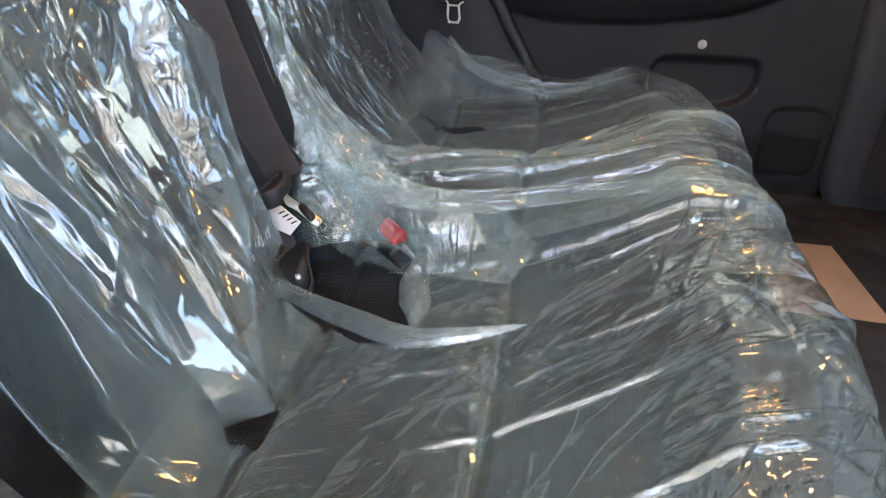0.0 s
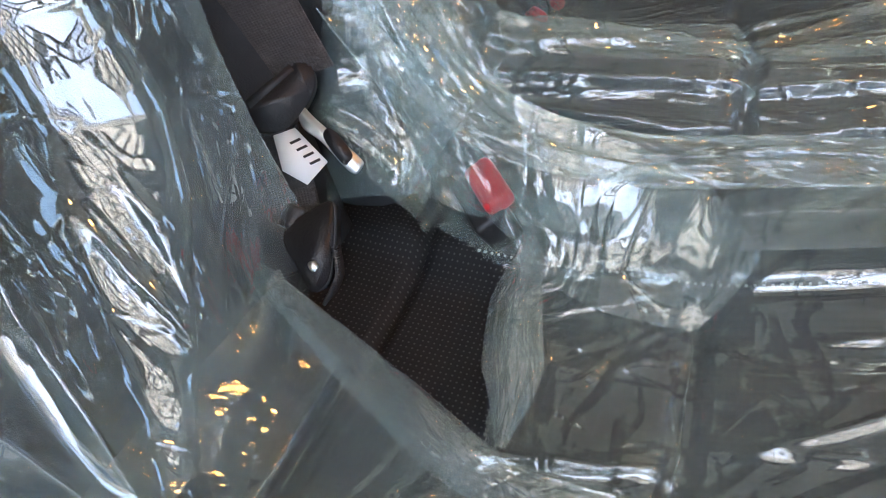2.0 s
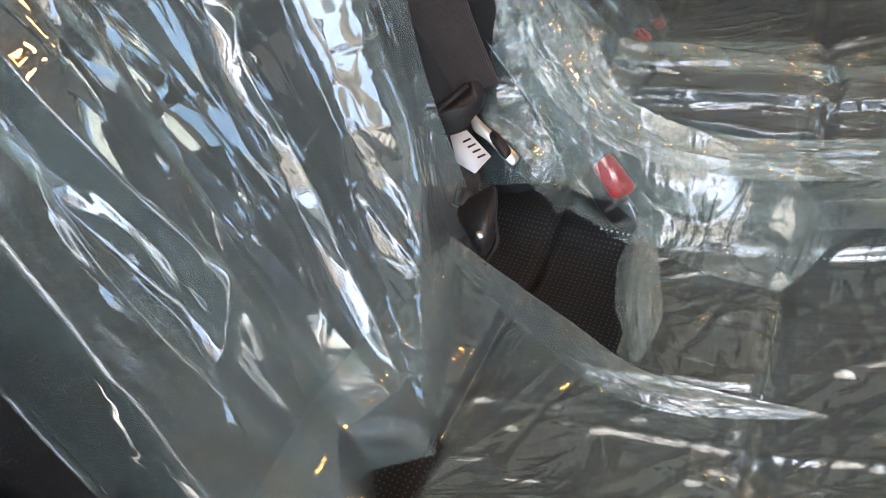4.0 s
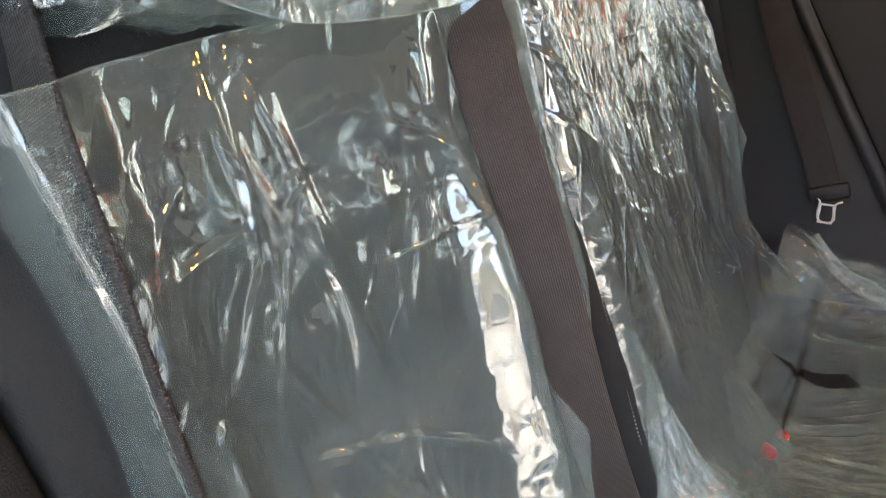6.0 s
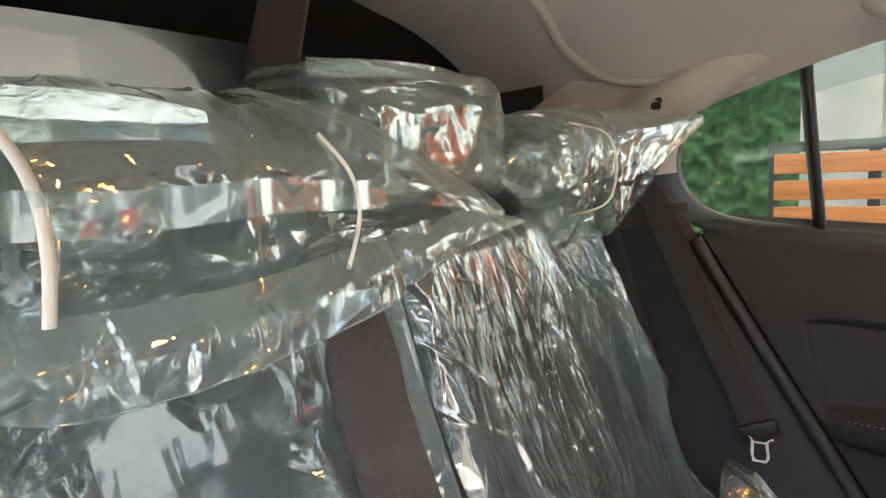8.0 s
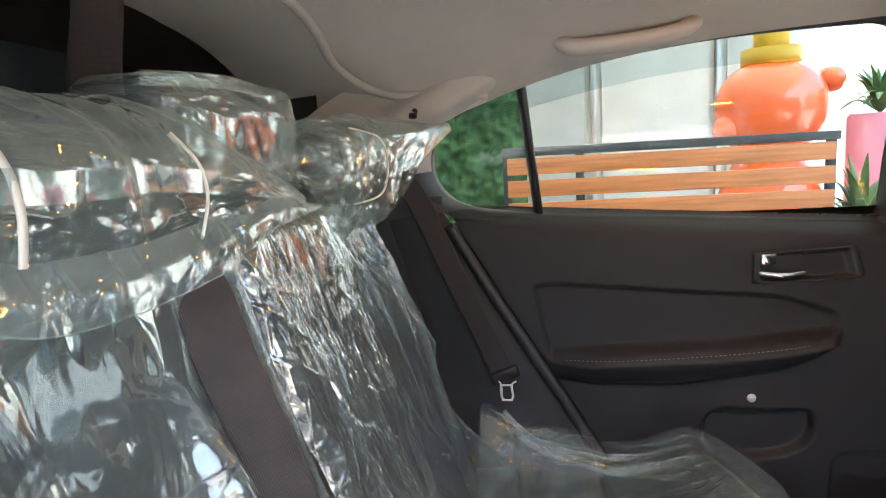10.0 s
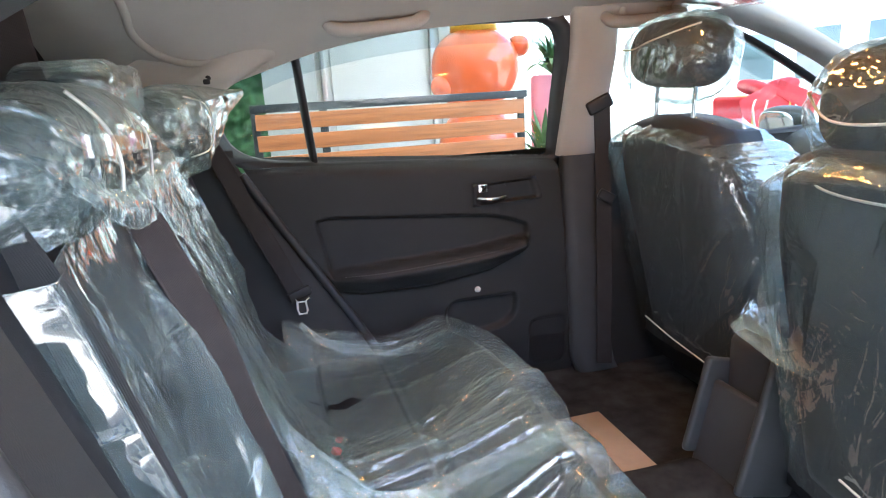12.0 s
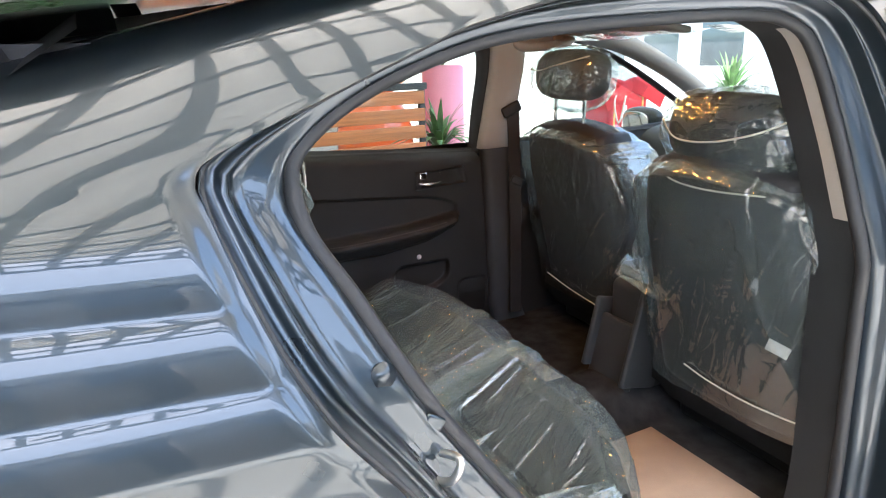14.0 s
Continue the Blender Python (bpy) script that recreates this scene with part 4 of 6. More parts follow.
skin[..., 2] += 0.025 * (4 * w * (1 - w))[None] * smooth(1.12, 1.25, skin[..., 2])
for _ in range(160):
    core = skin.copy()
    core[1:-1, 1:-1] = (skin[:-2, 1:-1] + skin[2:, 1:-1] + skin[1:-1, :-2] + skin[1:-1, 2:]) / 4
    skin = 0.3 * skin + 0.7 * core
back_by = first[:, None, 0] - skin[..., 0]
sec = flank(skin[..., 2], back_by) - 0.01 * smooth(0, 0.3, back_by) + 0.05 * np.clip(back_by / 1.6, 0, 1) ** 2.2
sec -= 0.03 * smooth(0.84, 0.72, skin[..., 2]) * smooth(0.03, 0.5, back_by)
blend_ = smooth(1.26, 1.12, skin[..., 2] - 0.11 * np.clip(back_by, 0, 0.8)) * smooth(0.0, 0.025, back_by)
skin[..., 1] = skin[..., 1] * (1 - blend_) + sec * blend_
part("quarter_panel", grid_mesh("quarter", skin), PAINT, car, "glossy dark metallic rear quarter panel")
sx_, sy_ = np.meshgrid(np.linspace(0, 1, 30), np.linspace(-1, 1, 50), indexing="ij")
part("roof_spoiler", grid_mesh("spoiler", np.stack([-0.36 - 0.55 * sx_, 0.455 * sy_, 1.345 - 0.1 * sx_**1.3 - 0.03 * np.abs(sy_) ** 4 + 0.03 * (1 - sy_**2)], -1)), PAINT, car, "dark roof spoiler above the tailgate")
part("spoiler_gap", tube([(-0.36, -0.46, 1.312), (-0.45, -0.463, 1.296), (-0.6, -0.47, 1.262), (-0.85, -0.49, 1.2)], 0.006, 8, 30), BLACK, car, "black gap beside the spoiler")

# ---- seats ----
def back_face(y, z):
    """The front of the rear backrest: hollow seats, a fuller middle, bolsters at the sides."""
    base = np.interp(z, [0.36, 0.42, 0.54, 0.64, 0.83, 0.95, 1.05, 1.1], [-0.02, -0.03, -0.066, -0.1, -0.14, -0.178, -0.205, -0.225])
    a = np.abs(y)
    return base + 0.04 * smooth(0.21, 0.15, a) + 0.025 * smooth(0.165, 0.13, a) * smooth(0.9, 0.6, z) + 0.045 * smooth(0.5, 0.6, a) - 0.012 * np.exp(-((a - 0.37) / 0.1) ** 2)


def seat_top(x, y):
    """The top of the rear cushion."""
    z = np.interp(x, [-0.1, 0.05, 0.15, 0.25, 0.33, 0.40, 0.44, 0.47, 0.485], [0.4, 0.408, 0.418, 0.44, 0.475, 0.512, 0.515, 0.495, 0.45])
    a = np.abs(y)
    return z + 0.018 * smooth(0.2, 0.14, a) + 0.03 * smooth(0.52, 0.62, a) * smooth(0.32, 0.12, x) - 0.022 * smooth(0.38, 0.6, a) * smooth(0.2, 0.42, x) - 0.01 * np.exp(-((x - 0.062) / 0.004) ** 2) - 0.008 * np.exp(-((a - 0.165) / 0.005) ** 2) - 0.009 * np.exp(-((x - 0.237) / 0.006) ** 2)


def nose(x, y):
    """Where the front of the cushion lies: full in the middle of each seat, drawn in at the ends and between the seats."""
    front = np.interp(y, [-0.66, -0.63, -0.55, -0.5, -0.42, -0.33, -0.2, -0.1, -0.06, 0, 0.2, 0.4, 0.52, 0.6, 0.66], [0.34, 0.37, 0.425, 0.455, 0.48, 0.496, 0.498, 0.488, 0.48, 0.5, 0.522, 0.518, 0.505, 0.485, 0.45])
    return np.where(x > 0.2, 0.2 + (x - 0.2) * (front - 0.2) / 0.29, x)


rear_seat = thing("rear_seat", "dark cloth rear bench seat with a split backrest", "car seat")
pad = pillow(seat_top, (-0.1, 0.485), (-0.645, 0.645), 0.2, 0.03, "z", 130, 150)
for v in pad.verts:
    v.co.x = float(nose(v.co.x, v.co.y))
part("cushion", pad, DOTTED, rear_seat, "dark perforated cloth cushion")
part("backrest", pillow(back_face, (-0.535, -0.143), (0.36, 1.1), 0.1, 0.035, "x", 70, 110), CLOTH, rear_seat, "dark cloth narrow backrest")
part("backrest", pillow(back_face, (-0.131, 0.535), (0.36, 1.1), 0.1, 0.035, "x", 110, 110), CLOTH, rear_seat, "dark cloth wide backrest")
zz1 = np.linspace(0.5, 1.06, 10)
part("edge_stitching", dashes([(float(back_face(np.array(-0.11), np.array(q))) - 0.004, -0.11, q) for q in zz1], 130, 0.7, 0.0009), THREAD, rear_seat, "pale edge stitching")
part("edge_stitching", dashes([(q, -0.15, float(seat_top(np.array(q), np.array(-0.15))) + 0.002) for q in np.linspace(0.1, 0.44, 8)], 80, 0.7, 0.0009), THREAD, rear_seat, "pale edge stitching")


for sg in (-1, 1):
    bz = np.linspace(0.36, 1.08, 30)
    fx0 = back_face(np.array(0.53), bz)
    rows = [np.stack([fx0 + dx_, 0 * bz + sg * yy_, bz], -1) for yy_, dx_ in ((0.528, -0.1), (0.53, -0.035), (0.538, -0.012), (0.555, -0.002), (0.59, 0.0), (0.62, -0.01), (0.645, -0.03), (0.66, -0.1))]
    part("side_bolster", grid_mesh("bolster", np.stack(rows, 1)), CLOTH, rear_seat, "dark cloth fixed side bolster")


def headrest(parent, at, size, post, lean=0.15, mat=None):
    h = part("headrest", blob(size, at, 2.9, -lean, lumps=0.03), mat or LEATHER, parent, "dark padded headrest")
    for d in (-0.075, 0.075):
        part("post", tube([(at[0], at[1] + d, at[2]), (at[0] - lean * 0.1, at[1] + d, at[2] - post)], 0.006, 10, 8), CHROME, h, "chrome headrest post")
    return h


headrest(rear_seat, (-0.225, -0.3, 1.1), (0.04, 0.13, 0.055), 0.1, mat=CLOTH)
headrest(rear_seat, (-0.24, -0.01, 1.15), (0.04, 0.12, 0.052), 0.1, mat=CLOTH)
headrest(rear_seat, (-0.2, 0.3, 1.12), (0.042, 0.125, 0.05), 0.1, mat=CLOTH)


def front_seat(x, y, name, drop):
    """A front seat seen from behind; x: the backrest's top."""
    seat = thing("front_seat", name, "car seat", "front seats", at=(x, y, 0.24))
    def back(yy, z):
        return -(x - 0.03 + 0.24 * (1.06 - z)) + 0.03 * np.cos(np.clip((yy - y) / 0.27, -1, 1) * 1.5) + 0.02 * np.exp(-((z - 0.8) / 0.2) ** 2) * 0
    bm = pillow(lambda a, b: back(a, b), (y - 0.25, y + 0.25), (0.36, 1.06), 0.13, 0.06, "x", 60, 70)
    for v in bm.verts:
        v.co.x *= -1
        k = max(0.0, (v.co.z - 0.8) / 0.26)
        v.co.y = y + (v.co.y - y) * (1 - 0.22 * k * k)
        v.co.z -= 0.06 * k * (abs(v.co.y - y) / 0.25) ** 2
    bmesh.ops.recalc_face_normals(bm, faces=bm.faces)
    part("backrest", bm, LEATHER, seat, "dark backrest")
    part("cushion", pillow(lambda a, b: 0.5 + 0.03 * smooth(x + 0.4, x + 0.6, a) + 0.03 * smooth(0.18, 0.25, np.abs(b - y)), (x + 0.12, x + 0.62), (y - 0.26, y + 0.26), 0.18, 0.04, "z", 40, 40), CLOTH, seat)
    part("seat_base", box((0.4, 0.42, 0.14), (x + 0.38, y, 0.31), 0.02), BLACK, seat)
    return seat


seat_l = front_seat(0.985, 0.385, "dark front passenger seat wrapped in clear plastic", 0)
headrest(seat_l, (1.0, 0.385, 1.205), (0.075, 0.15, 0.082), 0.2, 0.1)
seat_r = front_seat(0.80, -0.385, "dark driver seat wrapped in clear plastic", 0)
headrest(seat_r, (0.835, -0.385, 1.1), (0.075, 0.155, 0.085), 0.1, 0.1)


# ---- clear plastic covers ----
def cover(name, label, mesh, mat, group="seat covers", hem=None):
    c = thing(name, label, "plastic cover", group)
    part("film", mesh, mat, c)
    return c


def sheet(y0, y1, z0, z1, seed, lift, nu=400, nv=480, flare=None, **kw):
    """Film hung in front of the rear backrest between two sides and two heights."""
    a, b = np.meshgrid(np.linspace(0, 1, nu), np.linspace(0, 1, nv), indexing="ij")
    y = y0 + (y1 - y0) * a
    z = z0 + (z1 - z0) * b
    if flare:
        y, z = flare(a, b, y, z)
    x = back_face(np.clip(y, -0.62, 0.62), z) + lift(a, b)
    x -= 0.04 * smooth(0.06, 0.0, a) ** 1.5 + 0.04 * smooth(0.06, 0.0, 1 - a) ** 2
    p = wrinkled(np.stack([x, y, z], -1), y, z, seed, flip=1, **kw)
    return p, y, z


def fan(y, z, cy, cz, mean):
    """A sheet's own directions where its folds spread from one point, at a mean distance: across them, along them."""
    return np.stack([np.arctan2(y - cy, np.abs(z - cz)) * mean, np.hypot(y - cy, z - cz)], -1)


def turned(u, v, angle):
    return np.stack([u * math.cos(angle) - v * math.sin(angle), v * math.cos(angle) + u * math.sin(angle)], -1)


def right_flare(a, b, y, z):
    z = z + 0.02 * (a - 0.4) * b
    return y + 0.006 * np.sin(z * 22) * smooth(0.15, 0.0, a) - 0.045 * smooth(0.84, 0.5, z) * smooth(0.6, 1.0, a), z


def rolls(y, z, rows):
    """Heights of rounded folds: each from (y0, z0) to (y1, z1), a half width at its widest, a height, and where along it that is."""
    h = np.zeros_like(y)
    for y0, z0, y1, z1, wide, high, peak in rows:
        ln = math.hypot(y1 - y0, z1 - z0)
        du, dv = (y1 - y0) / ln, (z1 - z0) / ln
        k = ((y - y0) * du + (z - z0) * dv) / ln
        off = (y - y0) * dv - (z - z0) * du + 0.006 * (vnoise(k * 6 + y0 * 50, 0 * k + 3, 91) - 0.5)
        grow = np.where(k < peak, smooth(-0.02, peak, k) ** 0.7, smooth(1.02, peak, k))
        h += high * grow * 0.5 * (1 + np.cos(np.pi * np.clip(off / (wide * (0.25 + 0.75 * grow)), -1, 1)))
    return h


def narrow_lift(a, b):
    y, z = -0.512 + 0.372 * a, 0.435 + 0.605 * b
    pull = np.interp(y, [-0.512, -0.46, -0.445, -0.418, -0.393, -0.34, -0.26, -0.192], [0.06, 0.075, 0.08, 0.06, 0.092, 0.075, 0.045, 0.03])
    h = 0.021 + 0.01 * smooth(-0.45, -0.48, y) + pull * np.clip((0.76 - z) / 0.3, 0, 1) ** 1.3
    # the long round fold that rises from the tear beside the belt
    mid_y = np.interp(z, [0.45, 0.5, 0.545, 0.58, 0.69, 0.79, 0.9, 1.0], [-0.393, -0.33, -0.29, -0.262, -0.238, -0.232, -0.232, -0.235])
    wide = np.interp(z, [0.45, 0.55, 0.7, 0.9, 1.0], [0.01, 0.042, 0.042, 0.032, 0.02])
    high = np.interp(z, [0.45, 0.55, 0.7, 0.88, 0.97], [0.0, 0.03, 0.036, 0.024, 0.0])
    h += high * 0.5 * (1 + np.cos(np.pi * np.clip((y - mid_y) / wide, -1, 1)))
    return h + rolls(y, z, ((-0.445, 0.45, -0.402, 0.84, 0.034, 0.03, 0.5), (-0.505, 0.45, -0.462, 0.9, 0.026, 0.02, 0.6), (-0.36, 0.45, -0.36, 1.04, 0.02, 0.005, 0.6)))


p, y_, z_ = sheet(-0.512, -0.14, 0.435, 1.04, 11, narrow_lift, 460, 480, flare=right_flare, long=(8, 1.6, 0.004), cross=(6, 4, 0.003), small=(50, 30, 0.0008), turn=0.1, folds=((24, (-0.41, -0.33, 0.58, 1.0), 0.08, 0.25, (0.06, 0.2), (0.003, 0.007), 0.004), (10, (-0.5, -0.4, 0.5, 0.75), -0.1, 0.3, (0.1, 0.25), (0.004, 0.009), 0.005)), lines=((-0.44, 0.84, -0.43, 0.5, 0.009, 0.009), (-0.418, 0.82, -0.405, 0.53, 0.006, 0.007), (-0.365, 0.795, -0.26, 0.715, 0.006, 0.005), (-0.43, 0.82, -0.35, 0.786, 0.006, 0.005), (-0.393, 0.455, -0.31, 0.72, 0.008, 0.01), (-0.445, 0.455, -0.47, 0.78, 0.007, 0.01)))
back_cover = cover("seat_cover", "creased clear plastic film over the narrow backrest", grid_mesh("film", p, uv=fan(y_, z_, -0.4, 0.2, 0.45)), FILM_BACK)
part("hem", tube(p[::6, -1], 0.0008, 6), FILM_WHITE, back_cover, "white cut edge of the film")


def left_flare(a, b, y, z):
    return y + (0.07 * (1 - b) - 0.05 * b) * smooth(0.6, 1.0, a) + 0.012 * smooth(0.75, 0.2, b) * smooth(0.25, 0.0, a), z


def wide_lift(a, b):
    z = 0.455 + 0.67 * b
    return 0.012 + 0.055 * np.exp(-((b - 0.03) / 0.12) ** 2) - 0.16 * smooth(1.045, 1.14, z) ** 1.5 + 0.012 * np.exp(-((a - 0.93) / 0.04) ** 2)


p, y_, z_ = sheet(-0.132, 0.515, 0.455, 1.125, 52, wide_lift, 560, 440, flare=left_flare, long=(20, 1.4, 0.006), cross=(8, 4, 0.003), small=(70, 24, 0.0018), turn=-0.2, folds=((70, (-0.13, 0.5, 0.66, 1.08), -0.2, 0.07, (0.3, 0.6), (0.002, 0.006), 0.004), (24, (-0.1, 0.3, 0.48, 0.66), -0.5, 0.35, (0.1, 0.3), (0.003, 0.007), 0.005), (60, (0.3, 0.52, 0.6, 1.05), -0.3, 0.35, (0.05, 0.2), (0.003, 0.007), 0.005)), lines=((-0.06, 1.0, -0.02, 0.6, 0.008, 0.007), (0.42, 0.98, 0.5, 0.7, 0.012, 0.014), (0.3, 1.02, 0.45, 0.6, 0.009, 0.01), (0.12, 1.06, 0.33, 0.6, 0.012, 0.01), (0.44, 1.0, 0.52, 0.55, 0.009, 0.012)))
back_cover = cover("seat_cover", "clear plastic film pulled in long folds down the wide backrest", grid_mesh("film", p, uv=fan(y_, z_, -0.02, 1.75, 0.9)), FILM)
part("hem", tube(p[0, ::6], 0.0007, 6), FILM_WHITE, back_cover, "white cut edge of the film")


def seat_sheet(y0, y1, seed, tent, nu=440, nv=400, holes=(), **kw):
    """Film laid over the rear cushion and hanging over its front edge."""
    a, b = np.meshgrid(np.linspace(0, 1, nu), np.linspace(0, 1, nv), indexing="ij")
    y = y0 + (y1 - y0) * b
    run = -0.015 + 0.66 * a
    x = np.where(run < 0.44, run, 0.44 + 0.058 * np.sin(np.clip((run - 0.44) / 0.1, 0, 1) * np.pi / 2))
    z = seat_top(np.minimum(x, 0.44), np.clip(y, -0.62, 0.62)) + 0.02 + tent(x, y)
    over = np.clip(run - 0.44, 0, 1)
    z -= 0.04 * (1 - np.cos(np.clip(over / 0.1, 0, 1) * np.pi / 2)) + np.clip(over - 0.06, 0, 1) * 0.9
    q = wrinkled(np.stack([nose(x, y), y, z], -1), x, y, seed, flip=1, **kw)
    keep = np.ones((nu - 1, nv - 1), bool)
    cx, cy = x[:-1, :-1] + 0.006 * (vnoise(x[:-1, :-1] * 40, y[:-1, :-1] * 40, 9) - 0.5), y[:-1, :-1]
    for poly in holes:
        inside = np.zeros_like(keep)
        k = len(poly)
        for i in range(k):
            (x1, y1_), (x2, y2) = poly[i], poly[(i + 1) % k]
            inside ^= ((y1_ > cy) != (y2 > cy)) & (cx < (x2 - x1) * (cy - y1_) / (y2 - y1_ + 1e-12) + x1)
        keep &= ~inside
    return q, keep, np.stack([y, run], -1)


HOLE = [(-0.05, -0.13), (0.05, -0.148), (0.085, -0.158), (0.13, -0.168), (0.138, -0.22), (0.15, -0.292), (0.105, -0.29), (0.06, -0.262), (0.02, -0.25), (-0.05, -0.22)]
GAP = [(0.02, 0.345), (0.13, 0.385), (0.145, 0.355), (0.11, 0.335)]
TEAR = [(0.032, -0.348), (0.008, -0.412), (0.028, -0.441), (0.061, -0.422), (0.062, -0.378)]
q, keep, uv_ = seat_sheet(-0.64, -0.085, 71, lambda x, y: 0.012 * smooth(0.2, 0.42, x) + 0.03 * smooth(0.06, -0.01, x), holes=(HOLE, TEAR), long=(6, 4, 0.006), cross=(11, 8, 0.004), small=(60, 54, 0.0022), turn=0.9, lines=((0.15, -0.43, 0.44, -0.37, 0.005, 0.005), (0.09, -0.345, 0.46, -0.3, 0.005, 0.004), (0.12, -0.3, 0.25, -0.274, 0.006, 0.007), (0.24, -0.278, 0.45, -0.16, 0.005, 0.005), (0.26, -0.2, 0.46, -0.18, 0.007, 0.005), (0.232, -0.17, 0.24, -0.3, 0.006, 0.006), (0.3, -0.5, 0.46, -0.46, 0.006, 0.005), (0.1, -0.53, 0.4, -0.52, 0.007, 0.005), (0.22, -0.36, 0.26, -0.56, 0.005, 0.004)), folds=((14, (0.1, 0.45, -0.6, -0.12), 1.1, 0.3, (0.12, 0.35), (0.003, 0.008), 0.004), (18, (0.1, 0.25, -0.36, -0.2), 1.2, 0.7, (0.08, 0.25), (0.003, 0.007), 0.004), (40, (0.4, 0.5, -0.6, -0.12), 0.9, 0.9, (0.03, 0.12), (0.003, 0.008), 0.006), (70, (0.0, 0.5, -0.62, -0.12), 0.8, 0.9, (0.03, 0.12), (0.002, 0.005), 0.002)))
right_cover = cover("seat_cover", "torn crumpled clear plastic film over the cushion", grid_mesh("film", q, keep=keep, uv=turned(uv_[..., 0], uv_[..., 1], 0.35)), FILM_SEAT)
q, keep, uv_ = seat_sheet(-0.155, 0.645, 83, lambda x, y: 0.07 * np.exp(-((y + 0.035) / 0.075) ** 2) * smooth(0.5, 0.1, x) + 0.012 + 0.05 * smooth(0.1, -0.015, x) + 0.06 * smooth(0.5, 0.63, y) * smooth(0.35, 0.05, x), 420, 520, holes=(GAP,), long=(3, 20, 0.0025), cross=(6, 12, 0.003), small=(40, 60, 0.0018), turn=0.12, lines=((0.0, -0.06, 0.47, 0.1, 0.007, 0.009), (0.0, -0.07, 0.47, 0.03, 0.006, 0.008), (0.0, -0.08, 0.48, -0.04, 0.007, 0.009), (0.02, -0.09, 0.48, -0.085, 0.006, 0.008), (0.03, -0.05, 0.4, 0.19, 0.006, 0.007), (0.1, 0.37, 0.47, 0.3, 0.007, 0.006), (0.05, 0.58, 0.44, 0.5, 0.01, 0.012), (0.05, 0.6, 0.44, 0.56, 0.008, 0.01)), folds=((60, (0.05, 0.45, -0.12, 0.2), 1.42, 0.12, (0.15, 0.45), (0.002, 0.006), 0.005), (30, (0.05, 0.4, 0.42, 0.62), 1.6, 0.2, (0.1, 0.3), (0.003, 0.007), 0.006), (50, (0.0, 0.5, -0.12, 0.62), 1.2, 0.8, (0.03, 0.1), (0.002, 0.006), 0.002)))
left_cover = cover("seat_cover", "clear plastic film in taut folds over the wide cushion", grid_mesh("film", q, keep=keep, uv=fan(uv_[..., 0], uv_[..., 1], -0.05, -0.45, 0.65)), FILM_FOLDED)


def bunch(points, half, high, seed, parent, name="gathered_fold", mat=None, n=160, m=60, rough=0.35):
    """A gathered roll of film along a line."""
    c = spline(points, n)
    t = np.gradient(c, axis=0)
    t /= np.linalg.norm(t, axis=1, keepdims=True)
    s_ = np.cross(t, (0, 0, 1.0))
    s_ /= np.linalg.norm(s_, axis=1, keepdims=True)
    up = np.cross(s_, t)
    k = np.linspace(-1, 1, m)
    hw = np.interp(np.linspace(0, 1, n), np.linspace(0, 1, len(half)), half)[:, None]
    hh = np.interp(np.linspace(0, 1, n), np.linspace(0, 1, len(high)), high)[:, None]
    along = np.linspace(0, 1, n)[:, None] * np.linalg.norm(np.diff(c, axis=0), axis=1).sum()
    prof = (1 - np.abs(k[None]) ** 2.2) + rough * (crease(k[None] * 3.2 + 0 * along, along * 7 + 0 * k[None], seed) - 0.5) + 0.12 * (crease(k[None] * 9, along * 26, seed + 5) - 0.5)
    pts = c[:, None] + s_[:, None] * (k[None] * hw)[..., None] + up[:, None] * (prof * hh)[..., None]
    return part(name, grid_mesh("fold", pts, uv=np.stack([k[None] * hw * 2, along + 0 * k[None]], -1)), mat or FILM_BAG, parent)


bunch([(-0.06, -0.1, 0.74), (-0.03, -0.085, 0.64), (0.03, -0.11, 0.57), (0.09, -0.135, 0.525), (0.18, -0.13, 0.515), (0.3, -0.105, 0.53), (0.44, -0.11, 0.55), (0.49, -0.115, 0.52)], [0.006, 0.022, 0.032, 0.03, 0.026, 0.022, 0.014, 0.004], [0.006, 0.014, 0.016, 0.012, 0.009, 0.006, 0.004, 0.001], 301, left_cover, mat=FILM_FOLDED, rough=0.8)
bunch([(0.137, -0.16, 0.462), (0.142, -0.21, 0.458), (0.155, -0.265, 0.462), (0.16, -0.3, 0.465)], [0.006, 0.015, 0.016, 0.002], [0.005, 0.006, 0.006, 0.002], 311, right_cover, "torn_flap", FILM_WHITE)
bunch([(0.0, -0.245, 0.46), (0.05, -0.265, 0.455), (0.1, -0.288, 0.458), (0.17, -0.315, 0.465), (0.26, -0.31, 0.49)], [0.006, 0.012, 0.014, 0.012, 0.001], [0.01, 0.01, 0.01, 0.008, 0.001], 321, right_cover, "torn_edge", FILM_WHITE)
bunch([(0.03, 0.63, 0.56), (0.1, 0.6, 0.5), (0.25, 0.56, 0.475), (0.4, 0.5, 0.49), (0.46, 0.45, 0.475)], [0.006, 0.025, 0.035, 0.03, 0.004], [0.01, 0.016, 0.01, 0.005, 0.001], 341, left_cover)
bunch([(0.0, -0.63, 0.52), (0.1, -0.61, 0.5), (0.22, -0.6, 0.49), (0.33, -0.6, 0.5)], [0.015, 0.05, 0.05, 0.025], [0.035, 0.05, 0.04, 0.015], 361, right_cover)


